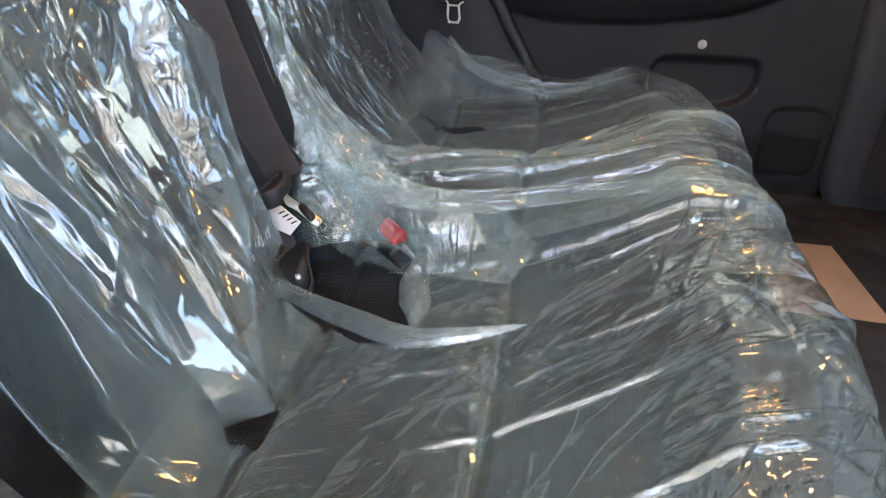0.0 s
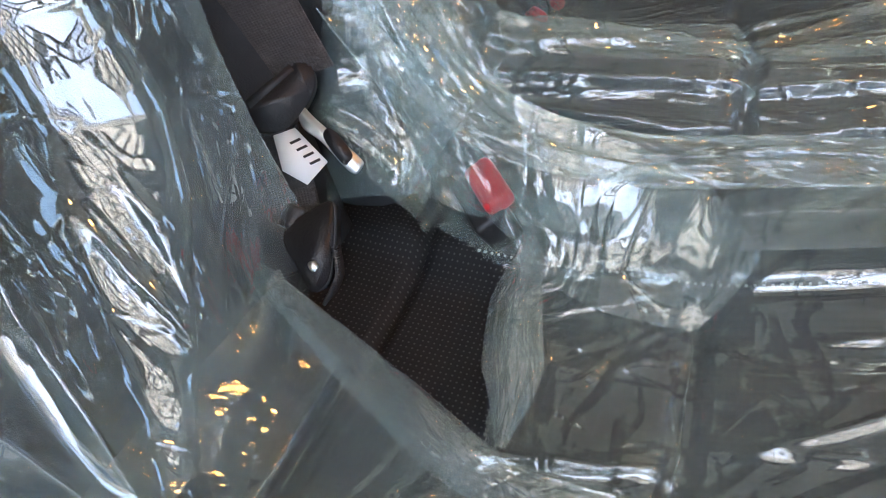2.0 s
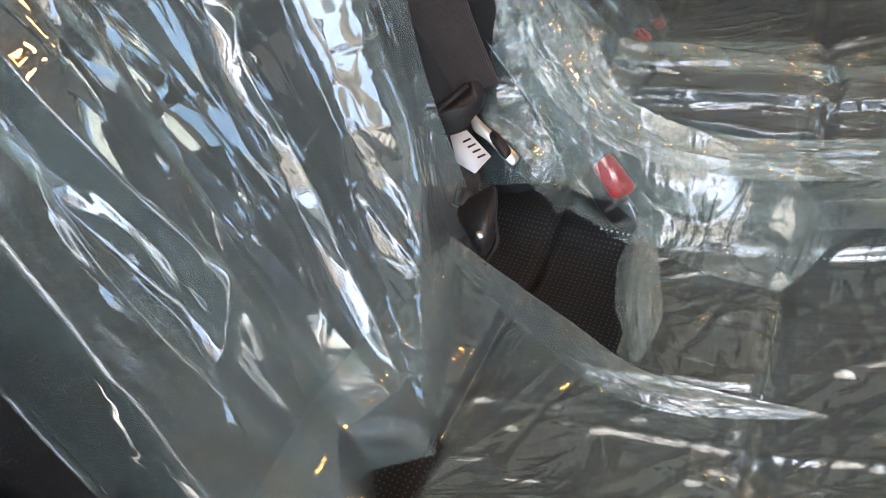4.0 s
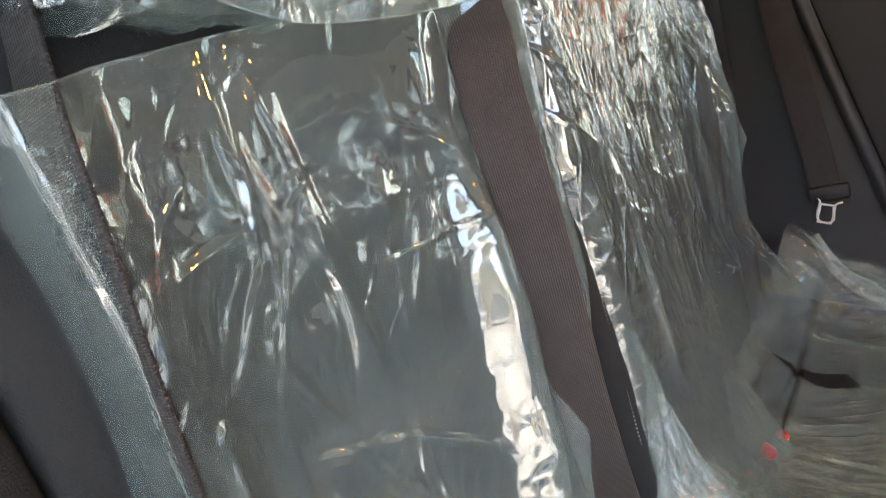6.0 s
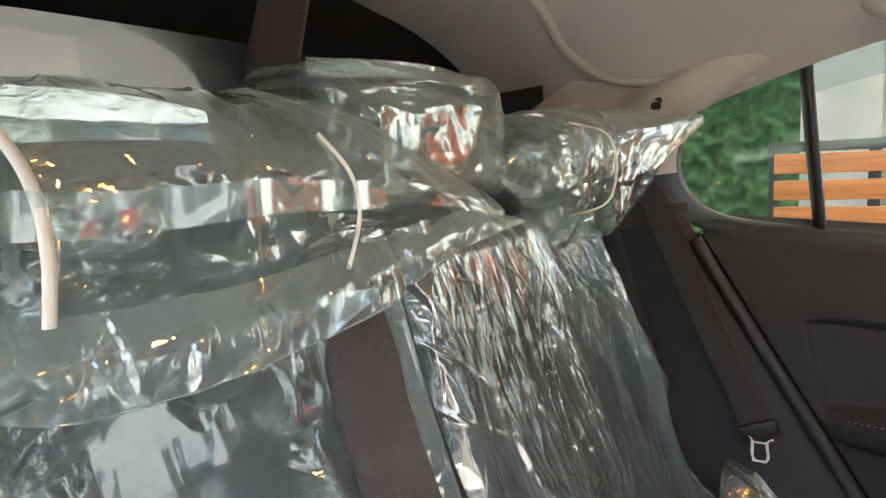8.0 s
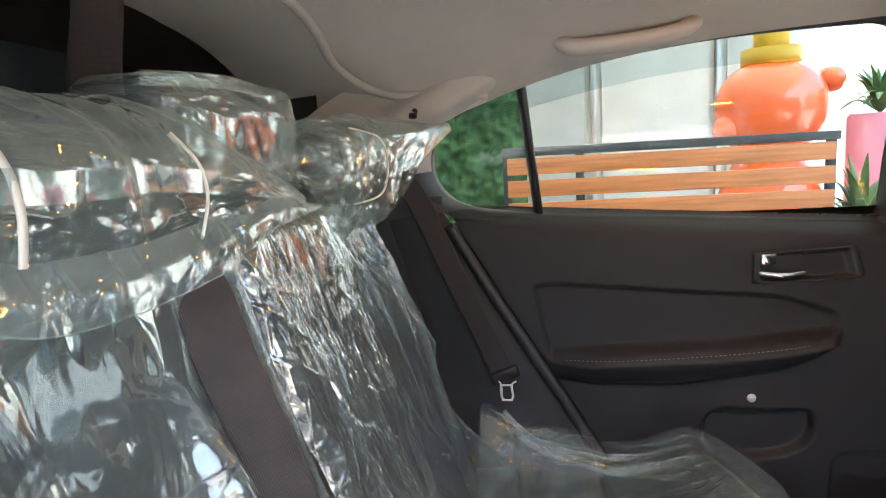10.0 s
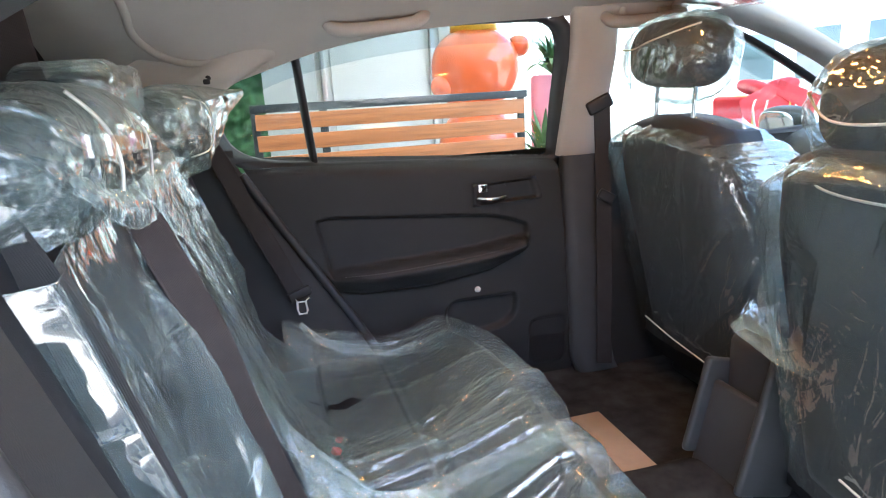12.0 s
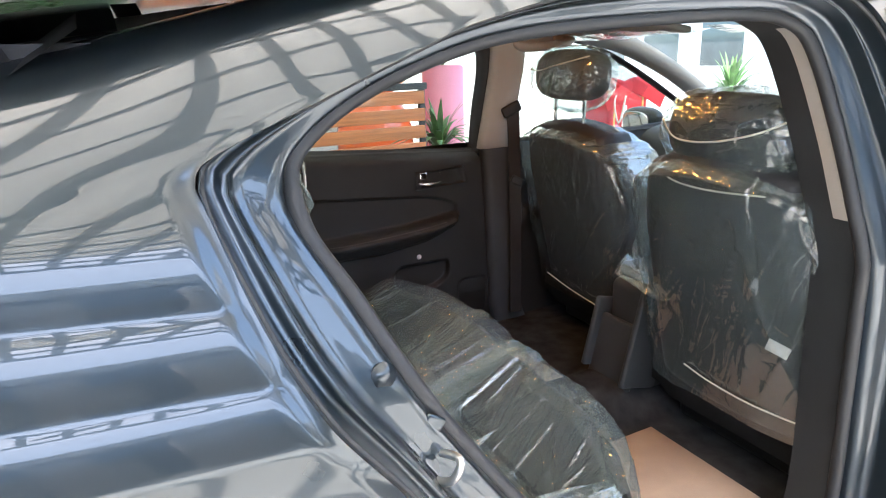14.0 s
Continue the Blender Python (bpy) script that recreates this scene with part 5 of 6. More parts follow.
lip = [[(-0.01, -0.12, 0.6), (-0.012, -0.145, 0.5), (-0.005, -0.164, 0.452)], [(0.04, -0.11, 0.575), (0.04, -0.135, 0.51), (0.04, -0.157, 0.466)], [(0.08, -0.125, 0.55), (0.085, -0.14, 0.512), (0.078, -0.15, 0.47)], [(0.12, -0.135, 0.54), (0.13, -0.16, 0.502), (0.118, -0.168, 0.468)], [(0.17, -0.135, 0.53), (0.175, -0.165, 0.49), (0.15, -0.186, 0.461)], [(0.22, -0.13, 0.51), (0.215, -0.165, 0.478), (0.19, -0.2, 0.462)], [(0.26, -0.145, 0.482), (0.25, -0.17, 0.468), (0.235, -0.19, 0.456)]]
q = np.stack([spline(r, 50) for r in lip])
q = np.stack([spline(q[:, k], 120) for k in range(50)], 1)
part("torn_lip", grid_mesh("lip", wrinkled(q, q[..., 0], q[..., 1] + q[..., 2], 371, long=(24, 3, 0.016), cross=(30, 20, 0.008), small=(90, 60, 0.004)), uv=np.stack([q[..., 1] - q[..., 2], q[..., 0]], -1)), FILM_FOLDED, left_cover)


def bag(label, at, size, seed, tip=None, power=2.5, n=320, m=220, crush=0.3, mat=None, skirt=0.0, group="headrest bags", ridges=0.0, pinch=2.2):
    """A loose crumpled bag round a headrest; tip: a corner that sticks out."""
    a, b = np.meshgrid(np.linspace(np.pi, 3 * np.pi, n), np.linspace(-np.pi / 2, np.pi / 2, m), indexing="ij")
    sg = lambda v: np.sign(v) * np.abs(v) ** (2 / power)
    d = np.stack([sg(np.cos(b)) * sg(np.cos(a)), sg(np.cos(b)) * sg(np.sin(a)), sg(np.sin(b))], -1)
    size = np.array(size)
    p = d * size
    r = crease(p[..., 1] * 14 + p[..., 0] * 9, p[..., 2] * 13 - p[..., 0] * 8, seed) ** 2 - 0.4
    r2 = crease(p[..., 1] * 34 + p[..., 0] * 20, p[..., 2] * 34 + p[..., 0] * 16, seed + 9) ** 2 - 0.35
    r3 = facet(p[..., 1] * 22 + p[..., 0] * 12, p[..., 2] * 30 + p[..., 0] * 14, seed + 15) - 0.5
    r4 = facet(p[..., 1] * 60 - p[..., 0] * 30, p[..., 2] * 70 + p[..., 0] * 34, seed + 16) - 0.5
    r5 = crease(p[..., 1] * 24 - p[..., 0] * 10, p[..., 2] * 16 + p[..., 1] * 6, seed + 17) ** 6
    r6 = crease(p[..., 1] * 11 + p[..., 2] * 9, p[..., 2] * 15 - p[..., 1] * 7 + p[..., 0] * 6, seed + 31) ** 12 + 0.6 * crease(p[..., 1] * 24 - p[..., 2] * 12, p[..., 2] * 26 + p[..., 1] * 9 + p[..., 0] * 12, seed + 37) ** 10
    r5 = r5 + 0.9 * r6 * ridges
    p = p * (1 + crush * (0.35 * r + 0.1 * r2 + 0.6 * r3 + 0.32 * r4 + 0.5 * r5))[..., None]
    if skirt:
        low = smooth(-0.35, -0.75, d[..., 2])
        p[..., 2] -= skirt * low * (1 + 0.5 * np.sin(a * 5 + seed))
    if tip is not None:
        to = np.array(tip) - np.array(at)
        k = np.clip((d @ (to / np.linalg.norm(to)) - 0.35) / 0.65, 0, 1) ** pinch
        p = p * (1 - 0.75 * k[..., None]) + to * 0.75 * k[..., None]
    me = grid_mesh("bag", p + np.array(at), uv=np.stack([b * size[2] * 1.3, a * size[1] * 0.9], -1))
    weld(me)
    c = thing("headrest_bag", label, "plastic bag", group)
    part("film", me, mat or FILM_BAG, c)
    return c


def inner_wrap(parent, at, size, seed):
    """The tight crumpled film on the headrest inside its bag."""
    a, b = np.meshgrid(np.linspace(np.pi, 3 * np.pi, 260), np.linspace(-np.pi / 2, np.pi / 2, 180), indexing="ij")
    sg = lambda v: np.sign(v) * np.abs(v) ** 0.7
    p = np.stack([sg(np.cos(b)) * sg(np.cos(a)), sg(np.cos(b)) * sg(np.sin(a)), sg(np.sin(b))], -1) * np.array(size)
    h = 0.012 * (facet(p[..., 1] * 26, p[..., 2] * 30 + p[..., 0] * 20, seed) - 0.5) + 0.006 * (facet(p[..., 1] * 60 - p[..., 0] * 20, p[..., 2] * 66, seed + 1) - 0.5) + 0.006 * crease(p[..., 1] * 14 + p[..., 2] * 10, p[..., 2] * 26 - p[..., 1] * 8, seed + 2) ** 6
    p = p * (1 + h / 0.06)[..., None] + np.array(at)
    me = grid_mesh("wrap", p, uv=np.stack([b * size[2] * 1.3, a * size[1] * 0.9], -1))
    weld(me)
    return part("inner_wrap", me, FILM_BAG, parent, "tight crumpled film on the headrest")


bag_r = bag("crumpled clear plastic bag over a rear headrest", (-0.215, -0.28, 1.112), (0.07, 0.235, 0.068), 401, tip=(-0.125, 0.035, 1.072), skirt=0.004, crush=0.12, n=480, m=320, ridges=1.0, pinch=1.6, mat=FILM_LOOSE)
inner_wrap(bag_r, (-0.215, -0.3, 1.102), (0.05, 0.155, 0.058), 911)


def bag_mouth(parent, rows, seed):
    """The open end of a bag: a loose milky band that hangs below it."""
    q = np.stack([spline(r, 40) for r in rows])
    q = np.stack([spline(q[:, k], 260) for k in range(40)], 1)
    q = wrinkled(q, q[..., 1], q[..., 2], seed, long=(16, 8, 0.02), cross=(14, 16, 0.01), small=(50, 40, 0.004), folds=((30, (-0.5, 0.0, 1.0, 1.08), 0.3, 0.6, (0.03, 0.09), (0.004, 0.009), 0.006),))
    part("bag_mouth", grid_mesh("mouth", q, uv=q[..., 1:]), FILM_WHITE_LOOSE, parent, "milky open end of the bag")
    part("hem", tube(q[::5, -1], 0.0005, 6), FILM_WHITE, parent)


low = [(-0.47, 1.095, -0.15), (-0.45, 1.075, -0.14), (-0.42, 1.06, -0.135), (-0.385, 1.047, -0.132), (-0.34, 1.042, -0.13), (-0.264, 1.041, -0.13), (-0.179, 1.047, -0.13), (-0.101, 1.064, -0.13), (-0.03, 1.07, -0.128), (0.03, 1.073, -0.124)]
bag_mouth(bag_r, [[(x0 - 0.012, y0, z0 + 0.04 * k0), (x0 - 0.002, y0, z0 + 0.02 * k0), (x0, y0, z0)] for (y0, z0, x0), k0 in zip(low, (0.5, 0.8, 1, 1, 1, 1, 1, 0.7, 0.4, 0.15))], 961)
part("elastic_cord", tube([(-0.165, -0.4, 1.172), (-0.148, -0.39, 1.151), (-0.138, -0.387, 1.131), (-0.134, -0.388, 1.108), (-0.136, -0.39, 1.084)], 0.003, 8, 30, flat=0.6), CORD, bag_r, "white elastic cord")
part("elastic_cord", tube([(-0.155, -0.214, 1.154), (-0.14, -0.205, 1.13), (-0.136, -0.204, 1.104), (-0.138, -0.216, 1.073)], 0.0014, 8, 30), CORD, bag_r, "white elastic cord")
k = np.linspace(-0.45, -0.13, 40)
part("seam_strip", grid_mesh("strip", np.stack([np.stack([-0.134 - 0.5 * (k + 0.3) ** 2 + 0.003 * np.sin(k * 60), k, 1.112 - 0.036 * (k + 0.3) + o + 0.0015 * np.sin(k * 40)], -1) for o in (0, 0.004, 0.009, 0.014, 0.018)], 0)), FILM_WHITE, bag_r, "flat welded bag seam")
bag_m = bag("square crumpled plastic bag over the middle rear headrest", (-0.235, -0.01, 1.152), (0.055, 0.15, 0.062), 421, power=6, crush=0.08, ridges=0.6, mat=FILM_LOOSE)
inner_wrap(bag_m, (-0.235, -0.01, 1.15), (0.045, 0.13, 0.05), 931)
part("seam_strip", ribbon([(-0.215, -0.15, 1.205), (-0.205, -0.005, 1.213), (-0.215, 0.14, 1.208)], [0.014], [(0.1, 0, 1)] * 3, 0.0006, 40), FILM_WHITE, bag_m, "flat welded bag seam")
bag_l = bag("loose clear plastic bag over a rear headrest", (-0.175, 0.3, 1.115), (0.075, 0.18, 0.07), 441, tip=(-0.01, 0.555, 1.18), skirt=0.02, crush=0.16, n=420, m=280, ridges=0.8, mat=FILM_LOOSE)
inner_wrap(bag_l, (-0.195, 0.3, 1.12), (0.05, 0.14, 0.055), 951)
part("elastic_cord", tube([(-0.13, 0.18, 1.165), (-0.1, 0.225, 1.15), (-0.092, 0.232, 1.11), (-0.1, 0.215, 1.072), (-0.13, 0.175, 1.062)], 0.0014, 8, 30), CORD, bag_l, "white elastic cord")


def seat_wrap(seat_x, y, seed, label, lean):
    """A plastic cover round a front backrest."""
    a, z = np.meshgrid(np.radians(np.linspace(-125, 125, 240)), np.linspace(0.40, 1.075, 260), indexing="ij")
    k = np.clip((z - 0.8) / 0.26, 0, 1.1)
    hw = 0.285 * (1 - 0.22 * k**2)
    xc = seat_x + 0.06 + 0.24 * (1.06 - z)
    sg = lambda v, q: np.sign(v) * np.abs(v) ** q
    top = smooth(1.0, 1.075, z)
    x = xc - 0.15 * sg(np.cos(a), 0.55) * (1 - 0.7 * top)
    yy = y + hw * sg(np.sin(a), 0.6) * (1 - 0.25 * top)
    zz = z - 0.055 * k * (np.abs(yy - y) / 0.25) ** 2
    q = wrinkled(np.stack([x, yy, zz], -1), yy, z, seed, long=(8, 1.4, 0.02), cross=(6, 4, 0.006), small=(40, 18, 0.0016), flip=-1, turn=lean, folds=((34, (y - 0.28, y + 0.28, 0.45, 1.05), lean, 0.22, (0.15, 0.5), (0.005, 0.014), 0.011), (20, (y - 0.25, y + 0.25, 0.45, 1.05), 0.3, 0.8, (0.04, 0.12), (0.004, 0.01), 0.003)))
    return cover("seat_cover", label, grid_mesh("film", q, uv=turned(yy, z, lean)), FILM_SMOOTH)


wrap_l = seat_wrap(0.985, 0.385, 501, "clear plastic cover round a front passenger seat", -0.45)
wrap_r = seat_wrap(0.80, -0.385, 521, "clear plastic cover round the driver seat", -0.3)
part("hem", tube([(0.87, -0.62, 0.468), (0.845, -0.5, 0.472), (0.842, -0.385, 0.478), (0.845, -0.3, 0.49)], 0.0022, 6, 40), CORD, wrap_r, "pale hem of the cover")
part("hem", tube([(1.02, 0.52, 0.47), (1.03, 0.4, 0.44), (1.035, 0.25, 0.42)], 0.0022, 6, 30), CORD, wrap_l, "pale hem of the cover")
part("sticker", box((0.002, 0.05, 0.026), (0.826, -0.56, 0.645), 0.0006, 1, turn=pose(0, 0, 0, 12, 14, 12)), WHITE, wrap_r, "white paper label")
bunch([(0.92, -0.0, 0.685), (0.87, -0.05, 0.668), (0.85, -0.12, 0.658), (0.84, -0.19, 0.655), (0.835, -0.25, 0.65)], [0.012, 0.035, 0.03, 0.035, 0.014], [0.015, 0.022, 0.03, 0.02, 0.01], 541, wrap_r, "loose_cover_end", FILM_WHITE)
bunch([(0.9, -0.125, 0.87), (0.88, -0.118, 0.8), (0.87, -0.11, 0.73), (0.86, -0.12, 0.67)], [0.008, 0.025, 0.03, 0.02], [0.012, 0.025, 0.03, 0.02], 551, wrap_r, "loose_cover_edge")
bunch([(0.78, -0.2, 1.005), (0.76, -0.3, 1.012), (0.755, -0.4, 1.01), (0.765, -0.5, 1.005), (0.79, -0.58, 0.985)], [0.01, 0.03, 0.03, 0.035, 0.012], [0.006, 0.014, 0.01, 0.014, 0.006], 561, wrap_r, "loose_cover_edge")
hb = bag("clear plastic bag over a raised front headrest", (1.0, 0.385, 1.2), (0.09, 0.17, 0.098), 461, power=2.6, crush=0.09, mat=FILM_SMOOTH, skirt=0.012)
part("elastic_cord", tube([(0.935, 0.53, 1.225), (0.915, 0.45, 1.222), (0.91, 0.38, 1.235), (0.92, 0.3, 1.25), (0.95, 0.24, 1.265)], 0.002, 8, 40), CORD, hb, "white elastic cord")
hb = bag("clear plastic bag over the driver headrest", (0.835, -0.385, 1.095), (0.09, 0.175, 0.1), 481, power=2.6, crush=0.09, mat=FILM_SMOOTH, skirt=0.012)
part("elastic_cord", tube([(0.78, -0.23, 1.12), (0.748, -0.3, 1.085), (0.742, -0.4, 1.085), (0.752, -0.5, 1.11), (0.8, -0.55, 1.14)], 0.002, 8, 40), CORD, hb, "white elastic cord")
part("elastic_cord", tube([(0.79, -0.22, 1.0), (0.755, -0.3, 0.985), (0.75, -0.4, 0.98), (0.765, -0.52, 0.985), (0.8, -0.58, 0.99)], 0.002, 8, 40), CORD, hb, "white elastic cord")

# sun visors wrapped in film
for sg in (1, -1):
    v = thing("sun_visor", "beige sun visor wrapped in loose clear plastic", "sun visor", "sun visors", at=(1.2, sg * 0.33, 1.34))
    part("panel", box((0.16, 0.4, 0.02), (1.18, sg * 0.33, 1.345), 0.009, turn=pose(0, 0, 0, 0, 8, 0)), BEIGE, v)
    a, b = np.meshgrid(np.linspace(0, 1, 100), np.linspace(0, 1, 160), indexing="ij")
    q = np.stack([1.07 + 0.22 * a, sg * (0.08 + 0.5 * b), 1.332 - 0.012 * np.sin(a * np.pi) + 0 * a], -1)
    part("film_wrap", grid_mesh("wrap", wrinkled(q, q[..., 0], q[..., 1], 600, long=(8, 10, 0.02), cross=(16, 12, 0.012), small=(40, 40, 0.004), flip=-1), uv=q[..., :2]), FILM_BAG, v, "crumpled clear film")

# ---- belts and buckles ----
mid = thing("seat_belt", "brown-grey middle seat belt hanging from the roof", "seat belt", "seat belts")
part("webbing", ribbon([(-0.33, -0.02, 1.38), (-0.3, -0.07, 1.29), (-0.275, -0.125, 1.2), (-0.235, -0.165, 1.12), (-0.165, -0.186, 1.03), (-0.138, -0.2, 0.97), (-0.1, -0.2, 0.86), (-0.07, -0.182, 0.72), (-0.04, -0.163, 0.6), (-0.018, -0.152, 0.535)], [0.047], [(0.85, 0.45, 0.2), (0.82, 0.5, 0.2), (0.78, 0.55, 0.2), (0.76, 0.6, 0.15), (0.78, 0.6, 0.15), (0.78, 0.6, 0.15), (0.8, 0.58, 0.15), (0.82, 0.5, 0.15), (0.9, 0.4, 0.1), (0.937, 0.351, 0.1)], n=120), WEB_BROWN, mid)
R_, U_, L0 = Vector((0.937, 0.351, 0)), Vector((-0.245, 0.654, 0.716)), Vector((-0.024, -0.15, 0.542))
N_ = R_.cross(U_)


def plate(points, thick, lift=0.0, bevel=0.002, seg=2):
    """A flat shape in the buckle's plane, in millimetres right and down from the belt slot."""
    bm = bmesh.new()
    vs = [bm.verts.new(L0 + R_ * (px * 0.001) - U_ * (py * 0.001) + N_ * (lift - thick / 2)) for px, py in points]
    f = bm.faces.new(vs)
    r = bmesh.ops.extrude_face_region(bm, geom=[f])
    for v in r["geom"]:
        if isinstance(v, bmesh.types.BMVert):
            v.co += N_ * thick
    bmesh.ops.recalc_face_normals(bm, faces=bm.faces)
    if bevel:
        bmesh.ops.bevel(bm, geom=bm.edges[:], offset=bevel, segments=seg, affect="EDGES", clamp_overlap=True)
    return bm


def loop(points, n=48):
    return [tuple(q) for q in spline(points, n, True)]


latch = part("latch_plate", plate(loop([(-37, 20), (-28, 17), (-23, 25), (-10, 14), (2, 3), (-2, -4), (7, -4), (15, 6), (14, 19), (3, 36), (-8, 42), (-22, 41), (-34, 31)]), 0.012, bevel=0.003), BLACK, mid, "black plastic latch handle")
part("slot", plate([(-24, 25), (1, 3), (4, 6), (-21, 29)], 0.013, 0.0005, 0), INK, latch)
part("tongue", plate(loop([(6, 24), (17, 34), (43, 56), (44, 61), (38, 65), (20, 47), (8, 38)]), 0.003, 0.001, 0.0008, 1), STEEL, latch, "steel tongue")
part("tongue_slot", plate(loop([(22, 40), (27, 40), (38, 53), (37, 58), (33, 60), (22, 46)], 24), 0.004, 0.0013, 0), BLACK, latch)
tag_ = part("care_label", plate([(-10, 43), (3, 38), (23, 58), (11, 72), (-4, 64)], 0.0008, -0.003, 0), WHITE, mid, "white fabric label with printed bars")
for k in range(4):
    part("printed_bar", plate([(0 + k * 4, 47 + k * 4), (6 + k * 4, 44 + k * 4), (7 + k * 4, 45.2 + k * 4), (1 + k * 4, 48.2 + k * 4)], 0.0006, -0.0022, 0), INK, tag_)
part("lower_webbing", ribbon([tuple(L0 + R_ * (px * 0.001) - U_ * (py * 0.001) - N_ * 0.008) for px, py in ((-12, 30), (-8, 55), (0, 75), (4, 92))], [0.03], [tuple(R_)] * 4, n=30), WEB, mid)
buckle = thing("seat_belt_buckle", "black plastic seat belt buckle in the gap between the seats", "buckle", "buckles", at=tuple(L0))
bk = part("housing", plate(loop([(-1, 100), (10, 90), (22, 83), (29, 84), (29, 112), (26, 130), (16, 136), (7, 121), (0, 110)]), 0.022, -0.006, 0.004, 3), BLACK, buckle, "black plastic housing")
part("pin", plate(loop([(14, 119), (18, 117), (21, 121), (17, 124)], 16), 0.004, 0.006, 0.0008, 1), STEEL, bk)
part("stalk", tube([tuple(L0 + R_ * 0.006 - U_ * 0.086 - N_ * 0.006), tuple(L0 + R_ * 0.001 - U_ * 0.099 - N_ * 0.004)], 0.009, 10, 8), BLACK, bk)
part("side_web", ribbon([tuple(L0 + R_ * 0.029 - U_ * 0.108 - N_ * 0.002), tuple(L0 + R_ * 0.031 - U_ * 0.125 - N_ * 0.004), tuple(L0 + R_ * 0.024 - U_ * 0.14 - N_ * 0.012)], [0.02], [tuple(N_)] * 3, n=16), WEB, bk)


def red_buckle(at, size, turn):
    b = thing("seat_belt_buckle", "black buckle with a red release button under the film", "buckle", "buckles", at=at)
    m4 = pose(0, 0, 0, *turn)
    part("housing", box((size[0] * 1.15, size[1] * 1.2, 0.03), Vector(at) - Vector((0, 0, 0.02)), 0.004, turn=m4), BLACK, b)
    part("release_button", box(size, at, 0.005, turn=m4), RED, b, "red release button")


red_buckle((0.1, -0.135, 0.475), (0.042, 0.02, 0.014), (35, 0, -50)), red_buckle((0.06, 0.127, 0.47), (0.022, 0.016, 0.012), (30, 0, -40)), red_buckle((0.07, 0.17, 0.468), (0.016, 0.012, 0.01), (30, 0, -40))

near = thing("seat_belt", "dark seat belt hanging beside the narrow backrest", "seat belt", "seat belts")
part("webbing", ribbon([(-0.3, -0.51, 1.22), (-0.235, -0.468, 1.1), (-0.184, -0.482, 1.0), (-0.152, -0.492, 0.9), (-0.123, -0.5, 0.8), (-0.09, -0.506, 0.7), (-0.06, -0.52, 0.6)], [0.047], [(0.93, 0.15, 0.3)] * 7, n=80), WEB, near)
lp = part("latch_plate", blob((0.013, 0.008, 0.01), (-0.021, -0.54, 0.682), 3.0, 0.7), TRIM_HAZED, near, "charcoal plastic latch handle")
part("tongue", box((0.009, 0.002, 0.026), (-0.006, -0.536, 0.668), 0.0008, 1, turn=pose(0, 0, 0, 0, -45, 20)), STEEL, lp, "steel tongue")
part("tongue_slot", box((0.003, 0.0026, 0.015), (-0.005, -0.536, 0.667), 0.0004, 1, turn=pose(0, 0, 0, 0, -45, 20)), BLACK, lp)
part("lap_webbing", ribbon([(-0.024, -0.543, 0.684), (-0.03, -0.575, 0.62), (-0.025, -0.61, 0.52), (-0.02, -0.635, 0.42)], [0.018, 0.035, 0.045, 0.047], [(0.95, 0.1, 0.2)] * 4, n=40), WEB, near)

far = thing("seat_belt", "dark seat belt with steel tongue beside the door", "seat belt", "seat belts")
part("webbing", ribbon([(-0.17, 0.585, 1.1), (-0.12, 0.6, 1.03), (-0.06, 0.612, 0.88), (0.0, 0.618, 0.74), (0.035, 0.618, 0.655)], [0.047], [(0.85, 0.25, 0.4)] * 5, n=60), WEB, far)
lp = part("latch_plate", box((0.062, 0.012, 0.028), (0.041, 0.616, 0.65), 0.005, turn=pose(0, 0, 0, 0, -18, 8)), BLACK, far, "black plastic latch handle")
tg = join(*[tube(pts, 0.0032, 8, 14, flat=0.6) for pts in ([(0.02, 0.612, 0.642), (0.031, 0.61, 0.634), (0.032, 0.61, 0.605), (0.04, 0.61, 0.596)], [(0.064, 0.612, 0.638), (0.054, 0.61, 0.63), (0.056, 0.61, 0.604), (0.048, 0.61, 0.596)], [(0.032, 0.61, 0.597), (0.055, 0.61, 0.597)], [(0.031, 0.61, 0.63), (0.055, 0.61, 0.63)])])
part("tongue", tg, WHITE, lp, "pale steel tongue")
fb = thing("seat_belt", "dark front seat belt on the centre pillar", "seat belt", "seat belts")
part("webbing", ribbon([(0.93, 0.628, 1.085), (0.94, 0.632, 0.9), (0.95, 0.635, 0.6), (0.955, 0.64, 0.28)], [0.047], [(0.9, -0.35, 0)] * 4, n=40), WEB, fb)
part("guide_loop", box((0.075, 0.02, 0.04), (0.925, 0.632, 1.085), 0.008, turn=pose(0, 0, 0, 0, -25, -15)), BLACK, fb, "black belt guide")
part("latch_plate", box((0.05, 0.016, 0.03), (0.945, 0.622, 0.82), 0.005, turn=pose(0, 0, 0, 0, 30, -15)), BLACK, fb)

# ---- console and floor mats ----
console = thing("centre_console", "charcoal centre console with an open rear pocket", "console", at=(1.1, 0, 0.24))
part("body", box((0.66, 0.19, 0.36), (1.27, 0.0, 0.42), 0.03, 4), TRIM_HAZED, console)
for yy0, hh in ((0.088, 0.23), (-0.09, 0.3)):
    part("side_wall", box((0.14, 0.02, hh), (0.93, yy0, 0.3 + hh / 2), 0.009, 4, turn=pose(0, 0, 0, 0, 14, 0)), TRIM_HAZED, console)
part("rear_wall", box((0.022, 0.175, 0.26), (0.885, 0.0, 0.36), 0.009, 4, turn=pose(0, 0, 0, 0, 14, 0)), TRIM_HAZED, console)
part("pocket_floor", box((0.1, 0.16, 0.02), (0.94, 0.0, 0.38), 0.006), TRIM_HAZED, console)
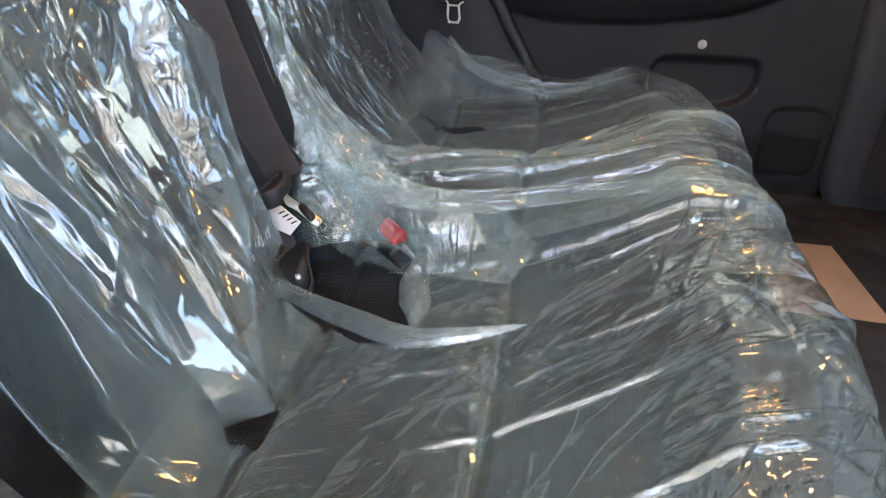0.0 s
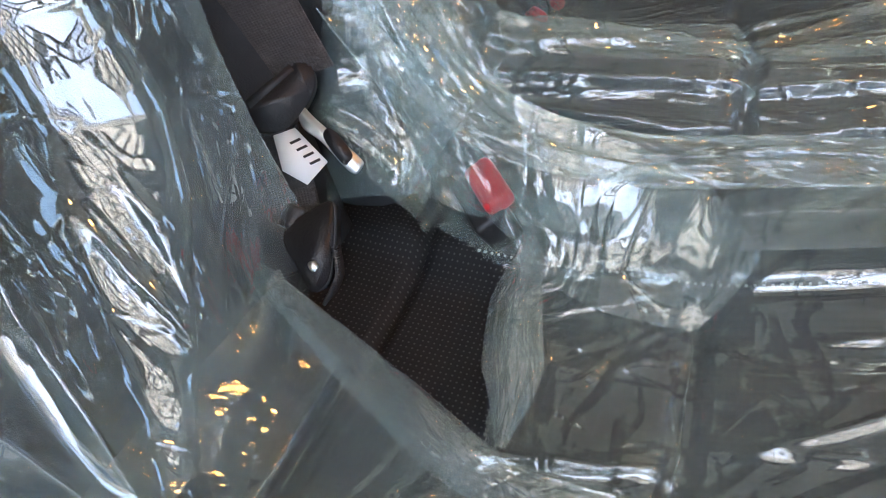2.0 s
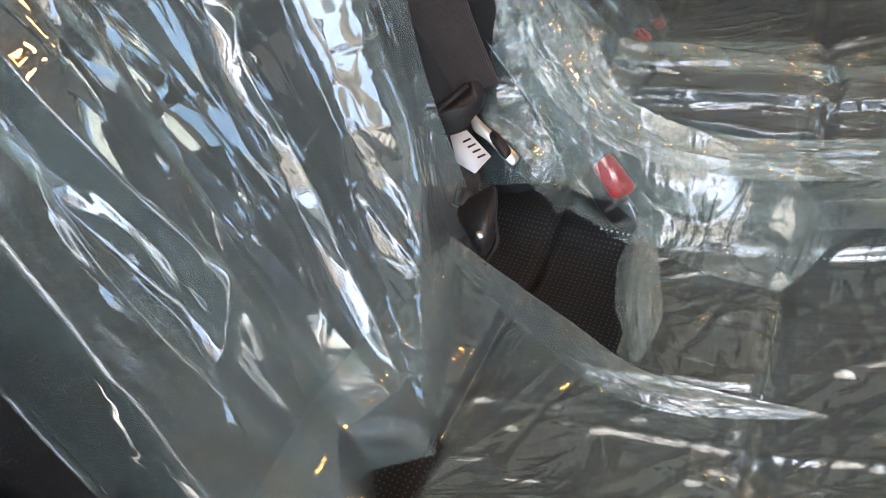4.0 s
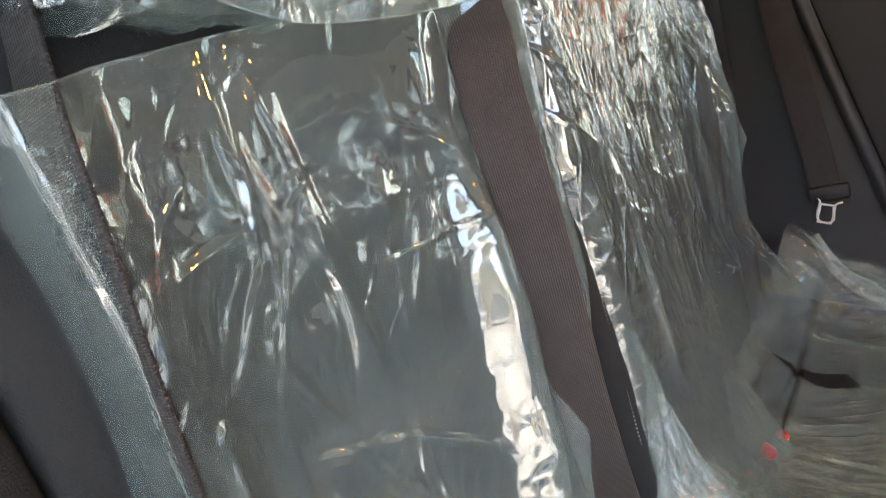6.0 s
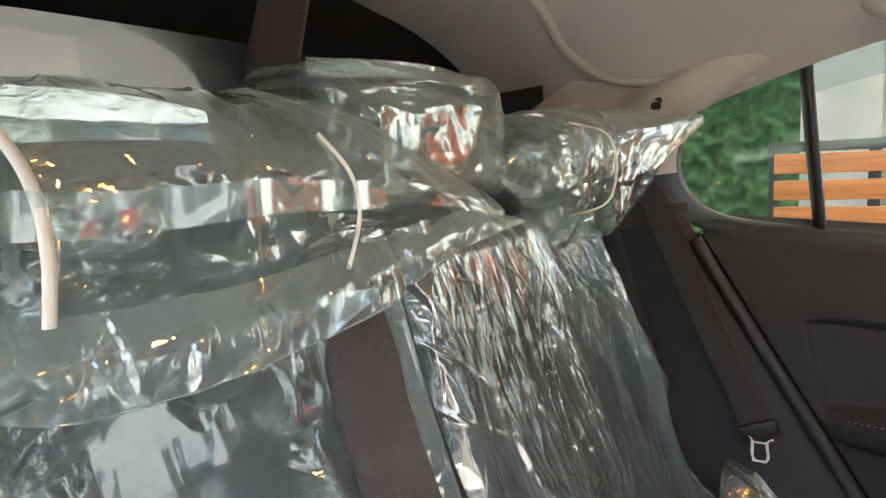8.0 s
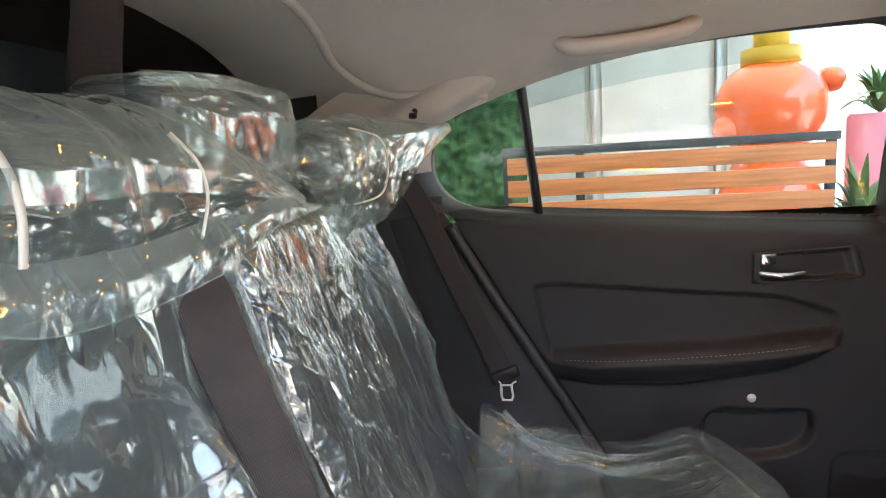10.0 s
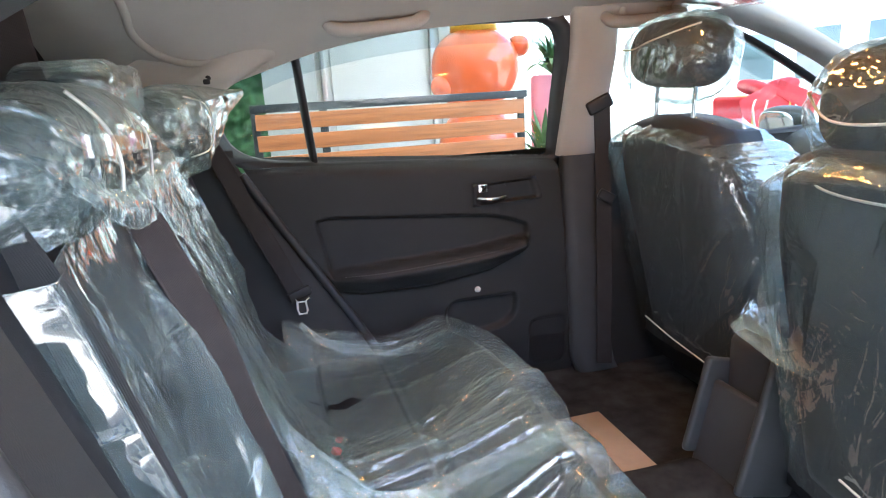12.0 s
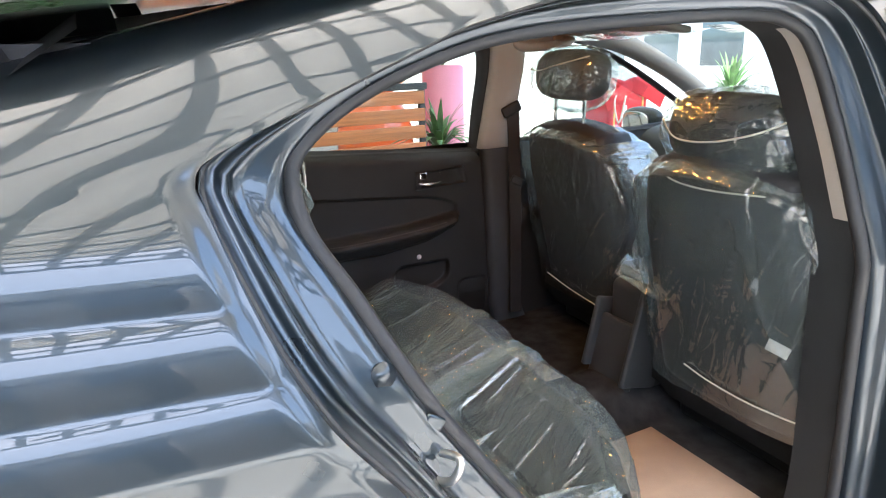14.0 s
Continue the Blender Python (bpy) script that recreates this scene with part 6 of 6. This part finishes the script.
part("armrest_lid", box((0.3, 0.18, 0.05), (1.12, 0.0, 0.62), 0.02, 4), LEATHER, console, "dark padded lid")
m1 = tagged(part("paper_mat", box((0.34, 0.4, 0.002), (0.63, 0.203, 0.262), 0.0006, 1), CARD, None), "brown paper floor mat on black carpet", "floor mat", "paper mats")
m2 = tagged(part("paper_mat", box((0.34, 0.4, 0.002), (0.66, -0.42, 0.262), 0.0006, 1), CARD, None), "brown paper floor mat on black carpet", "floor mat", "paper mats")
lamp = thing("dome_lamp", "small warm roof lamp switched on", "lamp", at=(0.6, 0, 1.42))
part("lens", box((0.11, 0.07, 0.012), (0.6, 0, 1.416), 0.004), glow_material("warm_lamp", (1.0, 0.36, 0.06), 12), lamp, "warm glowing lens")
part("bezel", box((0.14, 0.1, 0.008), (0.6, 0, 1.421), 0.004), BEIGE, lamp)
for sx in (-0.65, 1.95):
    for sg in (-1, 1):
        wh = part("wheel", disc(0.3, 0.19, (sx, sg * 0.72, 0.3), (0, 1, 0), 40, 0.03), RUBBER, car, "black tyre")
        part("rim", disc(0.2, 0.2, (sx, sg * 0.72, 0.3), (0, 1, 0), 32, 0.01), STEEL, wh, "alloy rim")

# ---- outside ----
PAVE = material("grey_paving", (0.4, 0.39, 0.37), 0.7, vary=0.15, scale=1.5, grain=0.3, grain_scale=80)
CREAM = material("cream_panel", (0.62, 0.57, 0.48), 0.6, vary=0.06, scale=2)
SHEETING = translucent("cream_translucent_sheet", (0.7, 0.65, 0.56))
PALE = material("pale_wall", (0.54, 0.525, 0.5), 0.7, vary=0.08, scale=1.2)
DARKM = material("dark_steel_frame", (0.03, 0.032, 0.035), 0.45, vary=0.15, scale=8)
RIB_SHADE = material("rib_shade_grey", (0.3, 0.29, 0.28), 0.6, vary=0.1, scale=4)
SLATW = material("orange_timber", (0.5, 0.175, 0.06), 0.5, vary=0.25, scale=5, grain=0.3, grain_scale=120, stretch=(0.6, 6, 12))
GREEN = material("leaf_green", (0.07, 0.15, 0.045), 0.5, vary=0.4, scale=14)
HEDGE = material("green_hedge_wall", (0.035, 0.1, 0.035), 0.7, vary=0.5, scale=16, grain=0.6, grain_scale=60)
ORANGE = material("orange_gloss", (0.75, 0.13, 0.035), 0.25, vary=0.1, scale=4, coat=0.6)
YELLOW = material("yellow_gloss", (0.75, 0.45, 0.04), 0.35, vary=0.1, scale=4)
PINK = material("pink_paint", (0.7, 0.25, 0.35), 0.5, vary=0.08, scale=3)
REDF = material("red_fabric", (0.6, 0.02, 0.03), 0.7, vary=0.1, scale=3)
PANE_GREY = material("pale_grey_pane", (0.4, 0.4, 0.39), 0.5, vary=0.1, scale=3)
SHADE = material("tinted_glass", (0.05, 0.07, 0.075), 0.08, vary=0.3, scale=1.0, spec=0.7)
gx, gy = np.meshgrid(np.linspace(-1, 1, 60) ** 3 * 400, np.linspace(-1, 1, 60) ** 3 * 400, indexing="ij")
tagged(part("ground", grid_mesh("ground", np.stack([gx, gy, 0 * gx], -1)), PAVE, None), "grey paved ground", "ground", kind="structure")

TAR = material("asphalt", (0.06, 0.06, 0.062), 0.85, vary=0.2, scale=2, grain=0.6, grain_scale=120)
ry, rx = np.meshgrid(np.linspace(-14.2, -4.2, 8), np.linspace(-60, 60, 8), indexing="ij")
tagged(part("road", grid_mesh("road", np.stack([rx, ry, 0 * rx + 0.006], -1)[:, ::-1]), TAR, None), "dark asphalt yard road", "road", kind="structure")
# porch ceiling of cream ribbed sheets over dark purlins
canopy = thing("porch_roof", "cream ribbed porch roof on dark purlins", "porch roof", kind="structure", at=(0, 0, 3))
cx, cy = np.meshgrid(np.linspace(-7, 3.2, 640), np.linspace(-3.3, 7.5, 12), indexing="ij")
part("ribbed_sheet", grid_mesh("ribs", np.stack([cx, cy, 3.05 + 0.1 * np.abs(np.sin((cx + 6.95) * np.pi / 0.25)) + 0.05 * cy * 0.2], -1)), SHEETING, canopy)
for k in range(27):
    part("purlin", box((10.4, 0.045, 0.08), (-1.9, -4.06 + 0.43 * k, 2.975 + 0.005 * k), 0.008), DARKM, canopy, "dark steel purlin")
# added grey bars: shade between the ribs, and a lattice past the sheet
for k in range(41):
    part("rib_shade_bar", box((0.06, 11.5, 0.05), (-6.95 + 0.25 * k, 1.65, 3.065), 0.008, turn=pose(0, 0, 0, 0.57, 0, 0)), RIB_SHADE, canopy, "grey bar for the shade between ribs, its end part of a lattice")
for px in (-7.4, -5.8, -4.2, -2.6, 2.9):
    for py in (-3.1, 6.6):
        tagged(part("column", box((0.35, 0.35, 3.0), (px, py, 1.5), 0.03), CREAM, None), "cream square porch column", "column", "porch columns", kind="structure")

for k in range(10):
    tagged(part("column", box((0.6, 0.45, 2.8), (-8.4 + 1.35 * k, -7.2, 1.4), 0.03), CREAM, None), "cream square column across the driveway", "column", "driveway columns", kind="structure")

# buildings across the yard
BLUEG = material("blue_grey_glazing", (0.07, 0.1, 0.15), 0.2, vary=0.3, scale=0.8, spec=0.6)
yard = thing("yard_building", "blue-grey glazed building across the yard with cream piers", "building", kind="structure", at=(-2, -13, 0))
part("wall", box((30, 1.0, 5.0), (-2, -13.5, 2.5), 0.02), BLUEG, yard)
part("parapet", box((30.4, 1.5, 0.7), (-2, -13.3, 5.2), 0.03), CREAM, yard, "cream parapet")
part("awning", box((30, 1.4, 0.12), (-2, -12.4, 3.0), 0.02), CREAM, yard, "cream awning")
for k in range(16):
    part("pier", box((0.75, 0.35, 2.9), (-16.4 + 1.9 * k, -12.9, 1.45), 0.03), CREAM, yard, "cream pier")
side = thing("side_building", "cream building beside the yard with rows of dark windows", "building", kind="structure", at=(-11, 0, 0))
part("wall", box((1.0, 18, 5), (-11, 0, 2.5), 0.02), CREAM, side)
for k in range(9):
    for fl in (1.4, 3.7):
        part("window", box((0.06, 1.1, 1.3), (-10.5, -8 + 2 * k, fl), 0.01), SHADE, side)

# shop front behind the bench
shop = thing("shop_front", "pale shop front with tall glass panes", "building", kind="structure", at=(2, 7.4, 0))
part("wall", box((14, 0.3, 4.2), (0, 7.6, 2.1), 0.02), PALE, shop)
for k in range(8):
    # panes are opaque, in two pale tones
    part("glazing", box((1.25, 0.04, 2.4), (-4.2 + 1.45 * k, 7.43, 1.5), 0.005), PALE if k % 3 else PANE_GREY, shop, "tall pane in plain opaque pale colour")
    part("mullion", box((0.06, 0.08, 2.6), (-4.93 + 1.45 * k, 7.41, 1.5), 0.005), STEEL, shop)
hedge = thing("hedge_wall", "green artificial hedge panel", "hedge", at=(-0.6, 4.6, 0))
hx, hz = np.meshgrid(np.linspace(-2.3, 0.07, 120), np.linspace(0, 2.2, 120), indexing="ij")
part("foliage", grid_mesh("hedge", np.stack([hx, 4.6 - 0.09 * crease(hx * 9, hz * 9, 77) - 0.05 * vnoise(hx * 30, hz * 30, 78), hz], -1)), HEDGE, hedge)

bench = thing("bench", "garden bench with orange timber slats on a black steel frame", "bench", at=(0.8, 2.75, 0))
BX0, BX1, BY = -0.02, 1.6, 2.75
for px in (BX0, 0.36, 1.585):
    part("post", box((0.045, 0.03, 1.1), (px, BY, 0.55), 0.004), DARKM, bench, "black steel post")
    part("seat_arm", box((0.045, 0.45, 0.04), (px, BY + 0.24, 0.45), 0.004), DARKM, bench)
part("top_rail", box((BX1 - BX0 + 0.05, 0.034, 0.045), ((BX0 + BX1) / 2, BY, 1.085), 0.004), DARKM, bench)
for k in range(4):
    part("slat", box((BX1 - BX0, 0.024, 0.088), ((BX0 + BX1) / 2, BY - 0.012, 1.01 - 0.118 * k), 0.005), SLATW, bench, "orange timber slat")
for k in range(5):
    part("slat", box((BX1 - BX0, 0.075, 0.024), ((BX0 + BX1) / 2, BY + 0.08 + 0.09 * k, 0.48), 0.005), SLATW, bench, "orange timber slat")


def plant(label, at, n, length, seed, pot, cat="plant"):
    rnd = random.Random(seed)
    t = thing("potted_plant", label, cat, "potted plants", at=at)
    part("planter", disc(0.19, at[2], (at[0], at[1], at[2] / 2), (0, 0, 1), 28, 0.015), pot, t, "tall round planter")
    for k in range(n):
        an, el = rnd.uniform(0, 6.28), rnd.uniform(0.25, 1.35)
        ln = length * rnd.uniform(0.6, 1.0)
        d = Vector((math.cos(an) * math.cos(el), math.sin(an) * math.cos(el), math.sin(el)))
        b0 = Vector(at)
        pts = [b0, b0 + d * ln * 0.5 + Vector((0, 0, 0.04)), b0 + d * ln + Vector((0, 0, -0.25 * ln * math.cos(el)))]
        part("leaf", ribbon([tuple(q) for q in pts], [0.02, 0.05, 0.045, 0.006], [tuple(d.cross(Vector((0, 0, 1))).normalized())] * 3, 0.001, 12), GREEN, t)
    return t


plant("spiky green plant in a pink pot", (2.42, 4.0, 1.2), 34, 0.42, 3, PINK)
plant("spiky green plant beside the bench", (1.95, 3.2, 0.55), 40, 0.5, 4, PINK)
plant("spiky green plant by the windscreen", (6.2, 3.9, 0.75), 40, 0.62, 5, PALE)
statue = part("orange_statue", join(blob((0.37, 0.36, 0.34), (1.83, 4.3, 1.28), 2.3), blob((0.36, 0.36, 0.5), (1.84, 4.3, 0.5), 2.2), blob((0.09, 0.12, 0.09), (2.19, 4.2, 1.45), 2.2), blob((0.09, 0.12, 0.09), (1.5, 4.2, 1.15), 2.2)), ORANGE, None)
tagged(statue, "glossy orange rounded statue behind the bench", "statue")
crown = tagged(part("statue_crown", join(disc(0.2, 0.12, (1.83, 4.3, 1.64), (0, 0, 1), 24, 0.01), disc(0.12, 0.3, (1.83, 4.3, 1.78), (0, 0, 1), 24, 0.01)), YELLOW, None), "gold crown on the orange statue", "crown")
# red gift bag with a bow beside the car
gift = thing("gift_box", "tall red gift box with a large bow and gold ribbon", "gift box", at=(2.9, 2.25, 0))
GOLD = material("gold_ribbon", (0.7, 0.45, 0.12), 0.35, vary=0.1, scale=9)
part("body", box((0.36, 0.3, 1.0), (2.9, 2.25, 0.5), 0.02, 3), REDF, gift)
for ox in (-0.13, 0.13):
    part("ribbon", box((0.018, 0.306, 1.004), (2.9 + ox, 2.25, 0.503), 0.003, 1), GOLD, gift, "gold ribbon")
for k in range(2):
    part("printed_bar", box((0.04, 0.004, 0.42), (2.86 + 0.07 * k, 2.097, 0.7 - 0.1 * k), 0.001, 1), WHITE, gift, "white printed bar")
for sg in (-1, 1):
    part("bow_loop", blob((0.11, 0.08, 0.045), (2.95 + sg * 0.1, 2.2, 1.05), 2.2, sg * 0.25, lumps=0.2), REDF, gift, "red fabric bow loop")
    part("bow_tail", ribbon([(2.93, 2.1, 1.05), (2.93 + sg * 0.14, 2.08, 0.99), (2.93 + sg * 0.27, 2.07, 0.93)], [0.09, 0.1, 0.12], [(0.2, 0, 1)] * 3, 0.002, 16), REDF, gift, "red fabric bow tail")
part("cord_handle", tube([(2.78, 2.09, 1.0), (2.72, 2.05, 0.93), (2.76, 2.04, 0.8), (2.82, 2.05, 0.98)], 0.006, 8, 30), CORD, gift, "cream cord handle")
rail = thing("crowd_barrier", "low white railing across the yard", "railing", at=(11, 6.6, 0))
for k in range(16):
    part("bar", tube([(11, 5.6 + 0.15 * k, 0.0), (11, 5.6 + 0.15 * k, 0.85)], 0.012, 6, 2), WHITE, rail)
for z0 in (0.1, 0.85):
    part("rail", tube([(11, 5.55, z0), (11, 7.9, z0)], 0.02, 8, 2), WHITE, rail)
house = thing("office_building", "white building with dark windows across the road", "building", kind="structure", at=(16, 4, 0))
part("wall", box((1, 30, 6), (16, 4, 3), 0.02), PALE, house)
for k in range(12):
    for fl in (1.5, 4.1):
        part("window", box((0.06, 1.4, 1.4), (15.48, -9 + 2.3 * k, fl), 0.01), SHADE, house)
